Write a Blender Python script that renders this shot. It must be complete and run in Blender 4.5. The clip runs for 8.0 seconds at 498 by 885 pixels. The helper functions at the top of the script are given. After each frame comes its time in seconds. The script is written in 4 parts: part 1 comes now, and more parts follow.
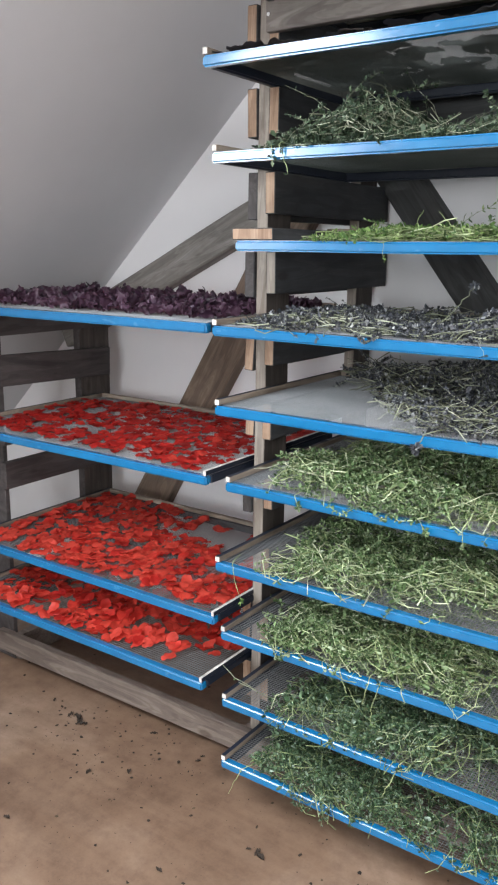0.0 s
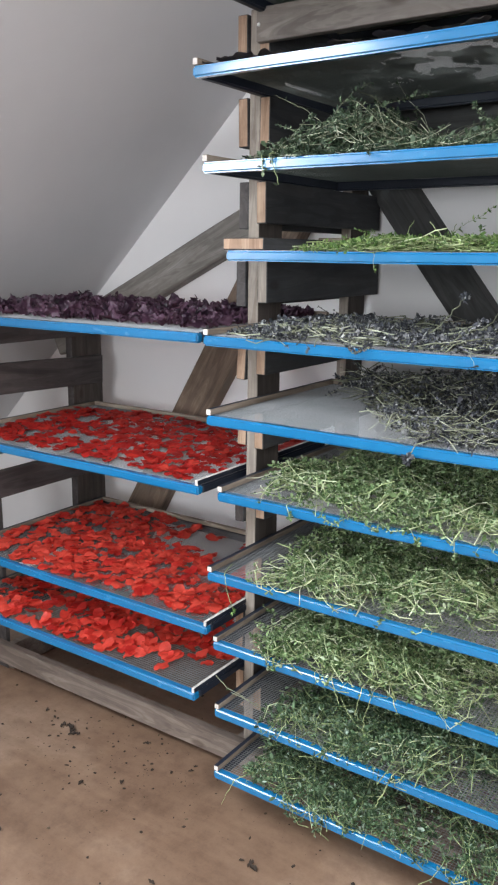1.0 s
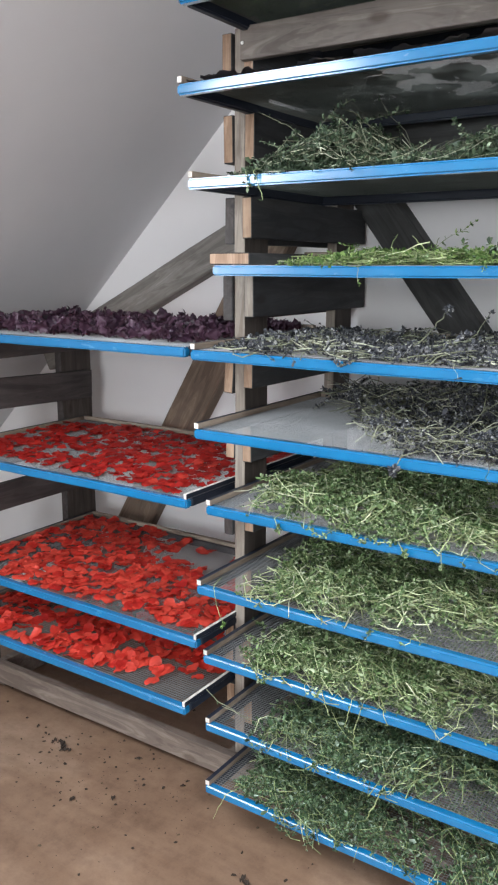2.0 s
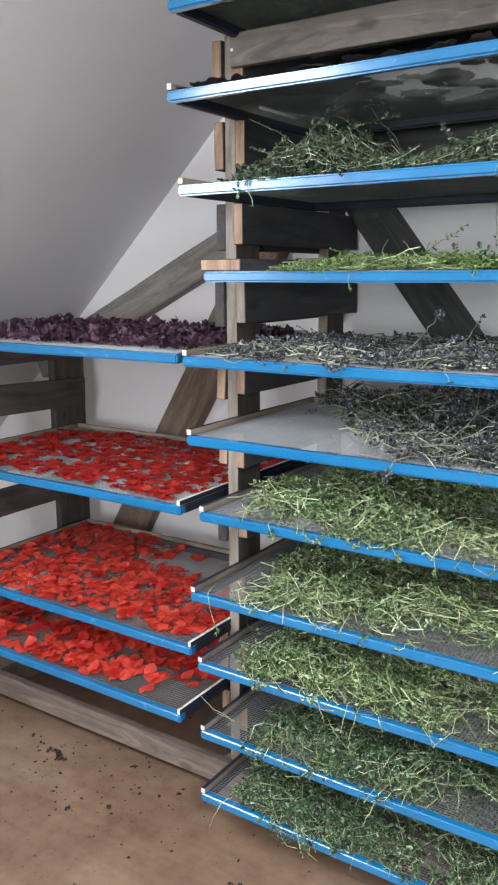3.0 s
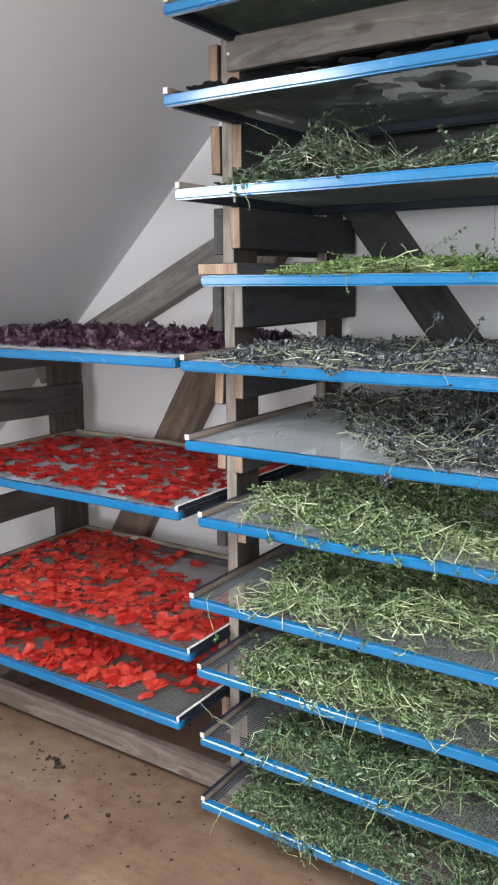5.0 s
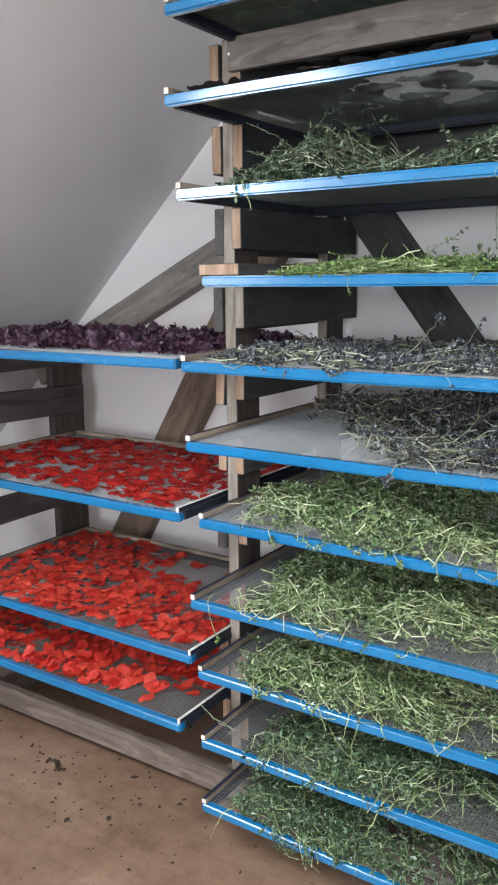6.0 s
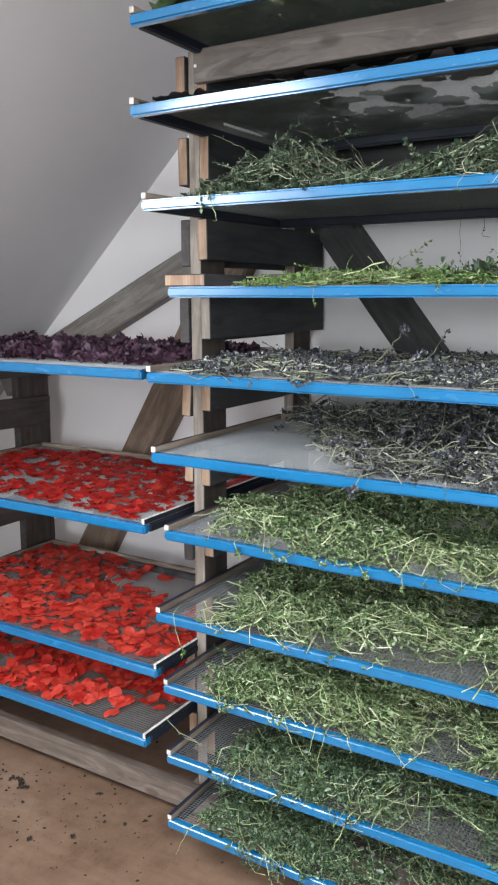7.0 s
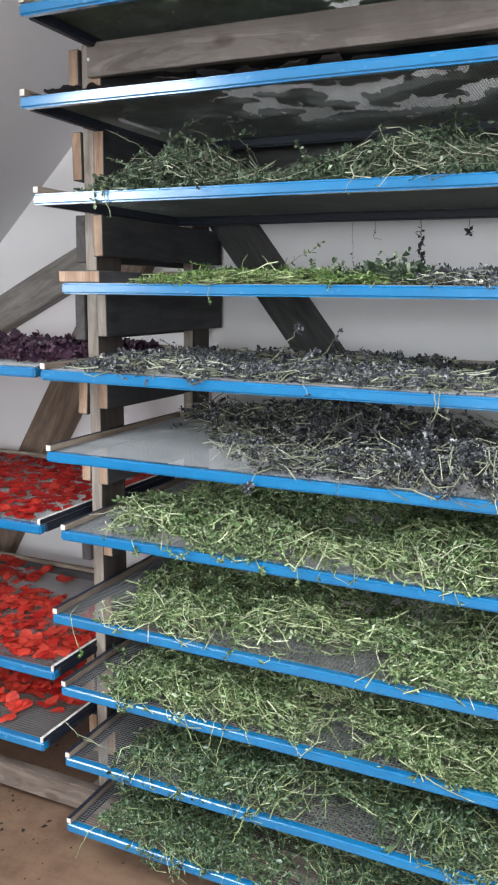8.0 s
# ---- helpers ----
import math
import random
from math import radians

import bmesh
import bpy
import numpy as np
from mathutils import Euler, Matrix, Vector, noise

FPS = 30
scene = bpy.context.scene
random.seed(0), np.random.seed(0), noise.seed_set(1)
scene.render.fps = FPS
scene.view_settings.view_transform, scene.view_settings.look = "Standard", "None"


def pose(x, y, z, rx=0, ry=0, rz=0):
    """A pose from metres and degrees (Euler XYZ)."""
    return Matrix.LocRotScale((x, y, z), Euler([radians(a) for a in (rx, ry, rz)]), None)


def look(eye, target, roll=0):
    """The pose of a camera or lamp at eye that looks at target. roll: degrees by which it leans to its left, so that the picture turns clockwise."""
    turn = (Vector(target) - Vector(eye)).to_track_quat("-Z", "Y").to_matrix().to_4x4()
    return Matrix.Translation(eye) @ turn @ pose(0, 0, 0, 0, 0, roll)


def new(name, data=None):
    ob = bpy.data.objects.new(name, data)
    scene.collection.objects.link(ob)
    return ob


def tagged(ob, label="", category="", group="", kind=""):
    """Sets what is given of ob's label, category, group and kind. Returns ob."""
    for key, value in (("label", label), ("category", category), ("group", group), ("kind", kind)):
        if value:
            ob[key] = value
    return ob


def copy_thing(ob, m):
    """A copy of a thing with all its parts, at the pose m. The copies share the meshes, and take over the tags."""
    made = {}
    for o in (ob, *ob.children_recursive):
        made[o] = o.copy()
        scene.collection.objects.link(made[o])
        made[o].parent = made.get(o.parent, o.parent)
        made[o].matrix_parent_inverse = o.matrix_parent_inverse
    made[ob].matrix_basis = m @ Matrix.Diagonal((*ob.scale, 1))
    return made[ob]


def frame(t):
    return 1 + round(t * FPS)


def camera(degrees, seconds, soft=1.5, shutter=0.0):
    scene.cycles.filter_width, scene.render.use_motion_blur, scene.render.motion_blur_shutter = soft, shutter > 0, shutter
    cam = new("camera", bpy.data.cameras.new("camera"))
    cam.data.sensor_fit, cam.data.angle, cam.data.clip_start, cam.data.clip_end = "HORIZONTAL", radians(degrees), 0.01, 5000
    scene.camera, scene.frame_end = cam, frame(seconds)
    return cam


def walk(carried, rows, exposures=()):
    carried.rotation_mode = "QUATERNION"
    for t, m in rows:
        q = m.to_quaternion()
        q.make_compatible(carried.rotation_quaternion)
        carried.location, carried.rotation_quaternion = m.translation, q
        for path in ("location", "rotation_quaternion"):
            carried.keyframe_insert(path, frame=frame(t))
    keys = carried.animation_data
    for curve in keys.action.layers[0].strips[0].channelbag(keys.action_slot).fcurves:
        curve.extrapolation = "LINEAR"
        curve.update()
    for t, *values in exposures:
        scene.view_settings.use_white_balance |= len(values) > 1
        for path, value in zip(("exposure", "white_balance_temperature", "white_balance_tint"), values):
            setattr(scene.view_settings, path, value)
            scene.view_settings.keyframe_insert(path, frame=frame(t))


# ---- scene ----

# ---------- camera ----------
cam = camera(34.04, 8.0, soft=2.2)
walk(cam, [
    (0.0, pose(-0.026, -0.020, 1.539, 76.51, -0.66, 34.83)),
    (0.5, pose(-0.028, -0.013, 1.542, 76.66, -0.68, 34.76)),
    (1.0, pose(-0.022, -0.009, 1.551, 76.83, -0.58, 34.49)),
    (1.5, pose(-0.013, -0.007, 1.549, 77.29, -0.41, 34.14)),
    (2.0, pose(-0.007, -0.010, 1.554, 77.74, -0.14, 33.85)),
    (3.5, pose(0.000, 0.000, 1.550, 78.30, 0.37, 33.41)),
    (4.0, pose(0.001, 0.002, 1.547, 78.43, 0.44, 33.42)),
    (4.5, pose(0.000, 0.004, 1.547, 78.54, 0.49, 33.43)),
    (6.0, pose(-0.010, 0.011, 1.545, 78.71, 0.56, 33.41)),
    (6.5, pose(-0.005, 0.010, 1.542, 78.92, 0.50, 33.27)),
    (7.0, pose(-0.003, 0.023, 1.539, 79.61, 0.17, 31.41)),
    (7.5, pose(0.010, 0.027, 1.537, 79.42, -0.19, 28.85)),
    (8.0, pose(0.020, 0.026, 1.540, 79.48, -0.62, 24.86)),
], exposures=((0.0, 0.13), (8.0, 0.13)))

# ---------- room plan ----------
WALL_N = 2.50          # inner face of the gable wall behind the racks
WALL_S = -3.00
WALL_E = 2.60
CEIL = 2.75
SLOPE_X, SLOPE_Z, SLOPE_K = -2.51, 1.38, 1.045     # roof slope: x = SLOPE_X + (z - SLOPE_Z) * SLOPE_K


def slope_x(z):
    return SLOPE_X + (z - SLOPE_Z) * SLOPE_K


# roof window in the slope, beside the camera
SKY_Y0, SKY_Y1, SKY_Z0, SKY_Z1 = -0.50, 0.76, 1.42, 2.32
# roof light in the flat ceiling, behind and beside the camera
RL_X0, RL_X1, RL_Y0, RL_Y1 = 0.25, 1.45, -1.10, 0.10
# window in the gable behind the camera
SW_X0, SW_X1, SW_Z0, SW_Z1 = 0.0, 1.30, 1.10, 2.30

# ---------- light ----------
world = bpy.data.worlds.new("overcast_sky")
scene.world = world
world.use_nodes = True
wn = world.node_tree
sky = wn.nodes.new("ShaderNodeTexSky")
sky.sky_type = "NISHITA"
sky.sun_disc = False
sky.sun_elevation, sky.sun_rotation = radians(40), radians(250)
wn.links.new(sky.outputs["Color"], wn.nodes["Background"].inputs["Color"])
wn.nodes["Background"].inputs["Strength"].default_value = 0.10

sun = new("sun", bpy.data.lights.new("sun", "SUN"))
sun.data.energy, sun.data.angle, sun.data.color = 0.6, radians(15), (1.0, 0.96, 0.90)
sun.matrix_world = look((-6, -4, 8), (0, 0, 0))


def window_light(name, at, toward, width, height, power, colour):
    lamp = new(name, bpy.data.lights.new(name, "AREA"))
    lamp.data.shape, lamp.data.size, lamp.data.size_y = "RECTANGLE", width, height
    lamp.data.energy, lamp.data.color = power, colour
    lamp.matrix_world = look(at, toward)
    return lamp


SKY_MID_Z = (SKY_Z0 + SKY_Z1) / 2
SKY_MID_Y = (SKY_Y0 + SKY_Y1) / 2
window_light("skylight_glow", (slope_x(SKY_MID_Z) - 0.19, SKY_MID_Y, SKY_MID_Z + 0.19),
             (slope_x(SKY_MID_Z) + 0.81, SKY_MID_Y, SKY_MID_Z + 0.19 - 1.0 * 1.045), SKY_Y1 - SKY_Y0 - 0.04, 1.22, 90, (0.86, 0.94, 1.0))
window_light("roof_light_glow", ((RL_X0 + RL_X1) / 2, (RL_Y0 + RL_Y1) / 2, CEIL + 0.14), (0.70, 0.10, 0.9),
             RL_X1 - RL_X0 - 0.06, RL_Y1 - RL_Y0 - 0.06, 158, (0.97, 0.97, 1.0))
window_light("gable_window_glow", ((SW_X0 + SW_X1) / 2, WALL_S - 0.05, (SW_Z0 + SW_Z1) / 2), ((SW_X0 + SW_X1) / 2 - 0.5, 0, (SW_Z0 + SW_Z1) / 2 - 0.1),
             SW_X1 - SW_X0 - 0.1, SW_Z1 - SW_Z0 - 0.1, 105, (0.95, 0.97, 1.0))


# ---------- material helpers ----------
def mat(name):
    m = bpy.data.materials.new(name)
    m.use_nodes = True
    nt = m.node_tree
    return m, nt, nt.nodes["Principled BSDF"]


def ramp(nt, source, stops):
    r = nt.nodes.new("ShaderNodeValToRGB")
    els = r.color_ramp.elements
    while len(els) < len(stops):
        els.new(0.5)
    for e, (p, c) in zip(els, stops):
        e.position, e.color = p, (*c, 1)
    nt.links.new(source, r.inputs["Fac"])
    return r.outputs["Color"]


def coords(nt, scale=(1, 1, 1), shift=True):
    """Object coordinates, moved by a random amount for each object."""
    tc = nt.nodes.new("ShaderNodeTexCoord")
    mp = nt.nodes.new("ShaderNodeMapping")
    mp.inputs["Scale"].default_value = scale
    nt.links.new(tc.outputs["Object"], mp.inputs["Vector"])
    if shift:
        oi = nt.nodes.new("ShaderNodeObjectInfo")
        mu = nt.nodes.new("ShaderNodeMath")
        mu.operation, mu.inputs[1].default_value = "MULTIPLY", 37.0
        nt.links.new(oi.outputs["Random"], mu.inputs[0])
        nt.links.new(mu.outputs[0], mp.inputs["Location"])
    return mp.outputs["Vector"]


def noise_tex(nt, vec, scale, detail=4, rough=0.6, distort=0.0):
    n = nt.nodes.new("ShaderNodeTexNoise")
    n.inputs["Scale"].default_value, n.inputs["Detail"].default_value = scale, detail
    n.inputs["Roughness"].default_value, n.inputs["Distortion"].default_value = rough, distort
    nt.links.new(vec, n.inputs["Vector"])
    return n.outputs["Fac"]


def mix(nt, fac, a, b, blend="MIX"):
    m = nt.nodes.new("ShaderNodeMix")
    m.data_type, m.blend_type = "RGBA", blend
    for sock, value in ((m.inputs[0], fac), (m.inputs[6], a), (m.inputs[7], b)):
        if isinstance(value, bpy.types.NodeSocket):
            nt.links.new(value, sock)
        else:
            sock.default_value = value if isinstance(value, float) else (*value, 1)
    return m.outputs[2]


def bump(nt, bsdf, height, strength, distance):
    b = nt.nodes.new("ShaderNodeBump")
    b.inputs["Strength"].default_value, b.inputs["Distance"].default_value = strength, distance
    nt.links.new(height, b.inputs["Height"])
    nt.links.new(b.outputs["Normal"], bsdf.inputs["Normal"])


def wood(name, dark, mid, light, along="x", rough=0.75, stain=0.5):
    """Sawn timber: soft growth rings stretched along one axis, fine grain, stains and the odd knot."""
    m, nt, b = mat(name)
    s = {"x": (1.6, 14, 14), "y": (14, 1.6, 14), "z": (14, 14, 1.6)}[along]
    f = {"x": (4, 110, 110), "y": (110, 4, 110), "z": (110, 110, 4)}[along]
    vec = coords(nt, s)
    g1 = noise_tex(nt, vec, 1.6, 3, 0.55, 1.4)
    rings = nt.nodes.new("ShaderNodeMath")
    rings.operation, rings.inputs[1].default_value = "MULTIPLY", 46.0
    nt.links.new(g1, rings.inputs[0])
    wave = nt.nodes.new("ShaderNodeMath")
    wave.operation = "SINE"
    nt.links.new(rings.outputs[0], wave.inputs[0])
    g2 = noise_tex(nt, coords(nt, f), 1.0, 3, 0.6, 0.2)
    base = ramp(nt, g1, [(0.30, dark), (0.50, mid), (0.70, light)])
    ring = ramp(nt, wave.outputs[0], [(0.0, (0.78, 0.75, 0.73)), (0.7, (1, 1, 1))])
    fine = ramp(nt, g2, [(0.35, (0.80, 0.78, 0.76)), (0.62, (1, 1, 1))])
    col = mix(nt, 0.6, base, ring, "MULTIPLY")
    col = mix(nt, 0.5, col, fine, "MULTIPLY")
    big = noise_tex(nt, coords(nt, (1, 1, 1)), 6.0, 5, 0.65)
    blot = ramp(nt, big, [(0.36, (0.55, 0.53, 0.53)), (0.58, (1, 1, 1))])
    col = mix(nt, stain, col, blot, "MULTIPLY")
    kv = nt.nodes.new("ShaderNodeTexVoronoi")
    kv.inputs["Scale"].default_value = 1.0
    nt.links.new(coords(nt, {"x": (4, 9, 9), "y": (9, 4, 9), "z": (9, 9, 4)}[along]), kv.inputs["Vector"])
    knot = ramp(nt, kv.outputs["Distance"], [(0.07, (0.42, 0.36, 0.32)), (0.14, (1, 1, 1))])
    col = mix(nt, 0.8, col, knot, "MULTIPLY")
    nt.links.new(col, b.inputs["Base Color"])
    b.inputs["Roughness"].default_value = rough
    bump(nt, b, g2, 0.3, 0.0015)
    return m


# ---------- materials ----------
def make_plaster(name, colour, low):
    m, nt, b = mat(name)
    vec = coords(nt, shift=False)
    n1 = noise_tex(nt, vec, 1.3, 5, 0.6)
    n2 = noise_tex(nt, vec, 60.0, 3, 0.6)
    c = ramp(nt, n1, [(0.3, low), (0.65, colour)])
    nt.links.new(c, b.inputs["Base Color"])
    b.inputs["Roughness"].default_value = 0.75
    bump(nt, b, n2, 0.12, 0.002)
    return m


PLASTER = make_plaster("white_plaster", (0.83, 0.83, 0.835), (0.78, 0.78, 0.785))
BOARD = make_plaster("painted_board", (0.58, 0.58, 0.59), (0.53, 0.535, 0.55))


def make_floor():
    m, nt, b = mat("floor_board")
    vec = coords(nt, shift=False)
    n1 = noise_tex(nt, vec, 2.2, 6, 0.65, 0.4)
    n2 = noise_tex(nt, vec, 14.0, 5, 0.7)
    n3 = noise_tex(nt, vec, 140.0, 2, 0.6)
    c = ramp(nt, n1, [(0.32, (0.128, 0.077, 0.049)), (0.52, (0.190, 0.121, 0.080)), (0.72, (0.272, 0.194, 0.142))])
    d = ramp(nt, n2, [(0.34, (0.74, 0.70, 0.68)), (0.55, (1, 1, 1))])
    c = mix(nt, 0.7, c, d, "MULTIPLY")
    n4 = noise_tex(nt, coords(nt, (1.2, 9.0, 1.0), shift=False), 1.3, 5, 0.6, 0.8)
    c = mix(nt, 0.8, c, ramp(nt, n4, [(0.38, (0.80, 0.76, 0.73)), (0.60, (1.0, 1.0, 1.0))]), "MULTIPLY")
    e = ramp(nt, n3, [(0.3, (0.85, 0.84, 0.82)), (0.55, (1, 1, 1))])
    c = mix(nt, 0.6, c, e, "MULTIPLY")
    nt.links.new(c, b.inputs["Base Color"])
    r = ramp(nt, n2, [(0.3, (0.62, 0.62, 0.62)), (0.7, (0.45, 0.45, 0.45))])
    nt.links.new(r, b.inputs["Roughness"])
    bump(nt, b, n3, 0.1, 0.001)
    return m


FLOOR = make_floor()


def make_blue():
    m, nt, b = mat("blue_gloss_paint")
    vec = coords(nt)
    n1 = noise_tex(nt, vec, 7.0, 4, 0.6)
    n2 = noise_tex(nt, coords(nt, (9, 26, 26)), 2.5, 3, 0.5)
    c = ramp(nt, n1, [(0.3, (0.004, 0.114, 0.272)), (0.7, (0.006, 0.144, 0.325))])
    worn = noise_tex(nt, vec, 85.0, 3, 0.75)
    w = ramp(nt, worn, [(0.74, (0, 0, 0)), (0.80, (1, 1, 1))])
    c = mix(nt, w, c, (0.22, 0.40, 0.60))
    nt.links.new(c, b.inputs["Base Color"])
    r = ramp(nt, n2, [(0.3, (0.17, 0.17, 0.17)), (0.7, (0.28, 0.28, 0.28))])
    b.inputs["Coat Weight"].default_value = 0.9
    b.inputs["Coat Roughness"].default_value = 0.14
    nt.links.new(r, b.inputs["Roughness"])
    bump(nt, b, n2, 0.18, 0.0015)
    return m


BLUE = make_blue()
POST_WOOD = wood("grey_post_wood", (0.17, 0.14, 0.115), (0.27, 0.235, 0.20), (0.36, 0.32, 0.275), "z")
DARK_POST = wood("dark_post_face", (0.035, 0.028, 0.024), (0.060, 0.049, 0.042), (0.090, 0.076, 0.066), "z")
# dark plank faces, blackened further for the shade between the trays
RUNG_WOOD = wood("shaded_rung_wood", (0.027, 0.030, 0.034), (0.043, 0.046, 0.050), (0.064, 0.065, 0.067), "y")
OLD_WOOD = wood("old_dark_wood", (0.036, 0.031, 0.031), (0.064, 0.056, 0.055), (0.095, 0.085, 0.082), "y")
SKID_WOOD = wood("grey_skid_wood", (0.11, 0.085, 0.070), (0.175, 0.140, 0.118), (0.25, 0.21, 0.18), "x")
BEAM_WOOD = wood("beam_wood", (0.11, 0.092, 0.080), (0.18, 0.155, 0.138), (0.26, 0.23, 0.205), "x")
CUT_WOOD = wood("fresh_cut_wood", (0.25, 0.158, 0.100), (0.36, 0.240, 0.162), (0.48, 0.340, 0.240), "z", 0.8, 0.7)
BATTEN_WOOD = wood("raw_batten_wood", (0.20, 0.16, 0.125), (0.30, 0.25, 0.20), (0.40, 0.345, 0.28), "x", 0.8, 0.6)
# near-black navy for side and back rails and the battens' outer faces
NAVY = mat("dark_navy")[0]
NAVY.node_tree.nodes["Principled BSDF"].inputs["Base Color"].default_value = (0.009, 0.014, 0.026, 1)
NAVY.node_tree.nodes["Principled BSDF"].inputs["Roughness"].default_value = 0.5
SIDE_BATTEN = wood("raw_side_batten_wood", (0.14, 0.11, 0.085), (0.22, 0.18, 0.14), (0.31, 0.26, 0.21), "y", 0.8, 0.6)
END_WOOD = wood("batten_end_wood", (0.50, 0.48, 0.45), (0.64, 0.62, 0.59), (0.74, 0.72, 0.69), "z", 0.85, 0.3)
BRACE_WOOD = wood("brace_wood", (0.13, 0.095, 0.07), (0.21, 0.155, 0.115), (0.29, 0.22, 0.165), "x")
# timber behind the trays: the shade it stands in is put into the colour
SHADED_TIMBER = wood("shaded_timber_wood", (0.034, 0.036, 0.036), (0.052, 0.055, 0.055), (0.078, 0.081, 0.080), "x")
GREY_BRACE = wood("grey_brace_wood", (0.20, 0.19, 0.175), (0.27, 0.26, 0.24), (0.34, 0.33, 0.305), "x")


def make_wire(name, low, high):
    m, nt, b = mat(name)
    n1 = noise_tex(nt, coords(nt), 9.0, 3, 0.6)
    c = ramp(nt, n1, [(0.3, low), (0.7, high)])
    nt.links.new(c, b.inputs["Base Color"])
    b.inputs["Roughness"].default_value = 0.42
    return m


WIRE = make_wire("grey_mesh_wire", (0.12, 0.125, 0.13), (0.20, 0.205, 0.21))
FINE_WIRE = make_wire("pale_fine_mesh_wire", (0.20, 0.21, 0.22), (0.27, 0.28, 0.29))
# darker wire for the high trays: the shade beneath them is in its colour
SHADED_WIRE = make_wire("shaded_mesh_wire", (0.082, 0.098, 0.090), (0.130, 0.152, 0.140))


def leaf_material(name, stops, rough=0.6, through_light=0.25, island=True, blot=0.0):
    """Leaf or stem colour that differs from piece to piece, with some light passing through."""
    m, nt, b = mat(name)
    if island:
        src = nt.nodes.new("ShaderNodeNewGeometry").outputs["Random Per Island"]
    else:
        src = nt.nodes.new("ShaderNodeObjectInfo").outputs["Random"]
    c = ramp(nt, src, stops)
    n = noise_tex(nt, coords(nt, shift=False), 40.0, 3, 0.6)
    low = 0.7 - blot
    v = ramp(nt, n, [(0.36 if blot else 0.3, (low, low, low)), (0.62, (1, 1, 1))])
    c = mix(nt, 0.7 + blot * 0.6, c, v, "MULTIPLY")
    nt.links.new(c, b.inputs["Base Color"])
    b.inputs["Roughness"].default_value = rough
    out = nt.nodes["Material Output"]
    tr = nt.nodes.new("ShaderNodeBsdfTranslucent")
    nt.links.new(c, tr.inputs["Color"])
    ms = nt.nodes.new("ShaderNodeMixShader")
    ms.inputs[0].default_value = through_light
    nt.links.new(b.outputs[0], ms.inputs[1])
    nt.links.new(tr.outputs[0], ms.inputs[2])
    nt.links.new(ms.outputs[0], out.inputs["Surface"])
    return m


STEM_PALE = leaf_material("pale_stem", [(0.0, (0.239, 0.285, 0.117)), (0.55, (0.514, 0.62, 0.311)), (0.85, (0.715, 0.8, 0.504)), (1.0, (0.8, 0.8, 0.621))], 0.55, 0.15, blot=0.3)
STEM_GREEN = leaf_material("green_stem", [(0.0, (0.136, 0.187, 0.069)), (0.6, (0.372, 0.473, 0.207)), (0.9, (0.568, 0.659, 0.356)), (1.0, (0.703, 0.769, 0.506))], 0.55, 0.15, blot=0.3)
STEM_STRAW = leaf_material("straw_stem", [(0.0, (0.09, 0.095, 0.065)), (0.55, (0.32, 0.35, 0.23)), (1.0, (0.72, 0.75, 0.58))], 0.6, 0.1, blot=0.3)
LEAF_GREEN = leaf_material("green_herb_leaf", [(0.0, (0.034, 0.074, 0.023)), (0.42, (0.119, 0.208, 0.075)), (0.76, (0.292, 0.427, 0.191)), (0.92, (0.498, 0.629, 0.369)), (1.0, (0.628, 0.736, 0.509))], 0.5, 0.3, blot=0.3)
LEAF_DEEP = leaf_material("deep_green_herb_leaf", [(0.0, (0.019, 0.05, 0.023)), (0.48, (0.075, 0.144, 0.066)), (0.8, (0.186, 0.299, 0.158)), (0.93, (0.354, 0.479, 0.341)), (1.0, (0.442, 0.558, 0.454))], 0.5, 0.3, blot=0.3)
LEAF_DARK = leaf_material("dark_herb_leaf", [(0.0, (0.021, 0.041, 0.022)), (0.5, (0.047, 0.082, 0.043)), (0.85, (0.095, 0.144, 0.08)), (0.94, (0.241, 0.319, 0.2)), (1.0, (0.361, 0.453, 0.3))], 0.55, 0.2, blot=0.2)
LEAF_LAV = leaf_material("violet_grey_bud", [(0.0, (0.020, 0.024, 0.029)), (0.45, (0.055, 0.060, 0.074)), (0.75, (0.140, 0.148, 0.168)), (0.9, (0.36, 0.37, 0.38)), (1.0, (0.52, 0.54, 0.50))], 0.6, 0.15, blot=0.3)
LEAF_FRESH = leaf_material("fresh_green_leaf", [(0.0, (0.034, 0.077, 0.02)), (0.5, (0.107, 0.206, 0.05)), (0.85, (0.253, 0.391, 0.11)), (1.0, (0.467, 0.577, 0.28))], 0.5, 0.3)
PETAL = leaf_material("red_petal", [(0.0, (0.38, 0.012, 0.010)), (0.4, (0.50, 0.022, 0.015)), (0.8, (0.58, 0.034, 0.022)), (1.0, (0.62, 0.058, 0.036))], 0.55, 0.3, island=False)
PURPLE = leaf_material("purple_leaf", [(0.0, (0.017, 0.009, 0.017)), (0.5, (0.036, 0.015, 0.032)), (0.85, (0.064, 0.027, 0.051)), (1.0, (0.111, 0.064, 0.088))], 0.5, 0.15, island=False)
BIG_GREEN = leaf_material("broad_green_leaf", [(0.0, (0.09, 0.16, 0.07)), (0.6, (0.19, 0.30, 0.13)), (1.0, (0.32, 0.44, 0.20))], 0.5, 0.65, island=False)
BIG_DARK = leaf_material("broad_dark_leaf", [(0.0, (0.022, 0.017, 0.018)), (0.6, (0.040, 0.030, 0.033)), (1.0, (0.065, 0.055, 0.045))], 0.6, 0.1, island=False)
CRUMB = leaf_material("dry_crumb", [(0.0, (0.012, 0.008, 0.006)), (0.7, (0.030, 0.019, 0.012)), (1.0, (0.10, 0.07, 0.04))], 0.9, 0.0)


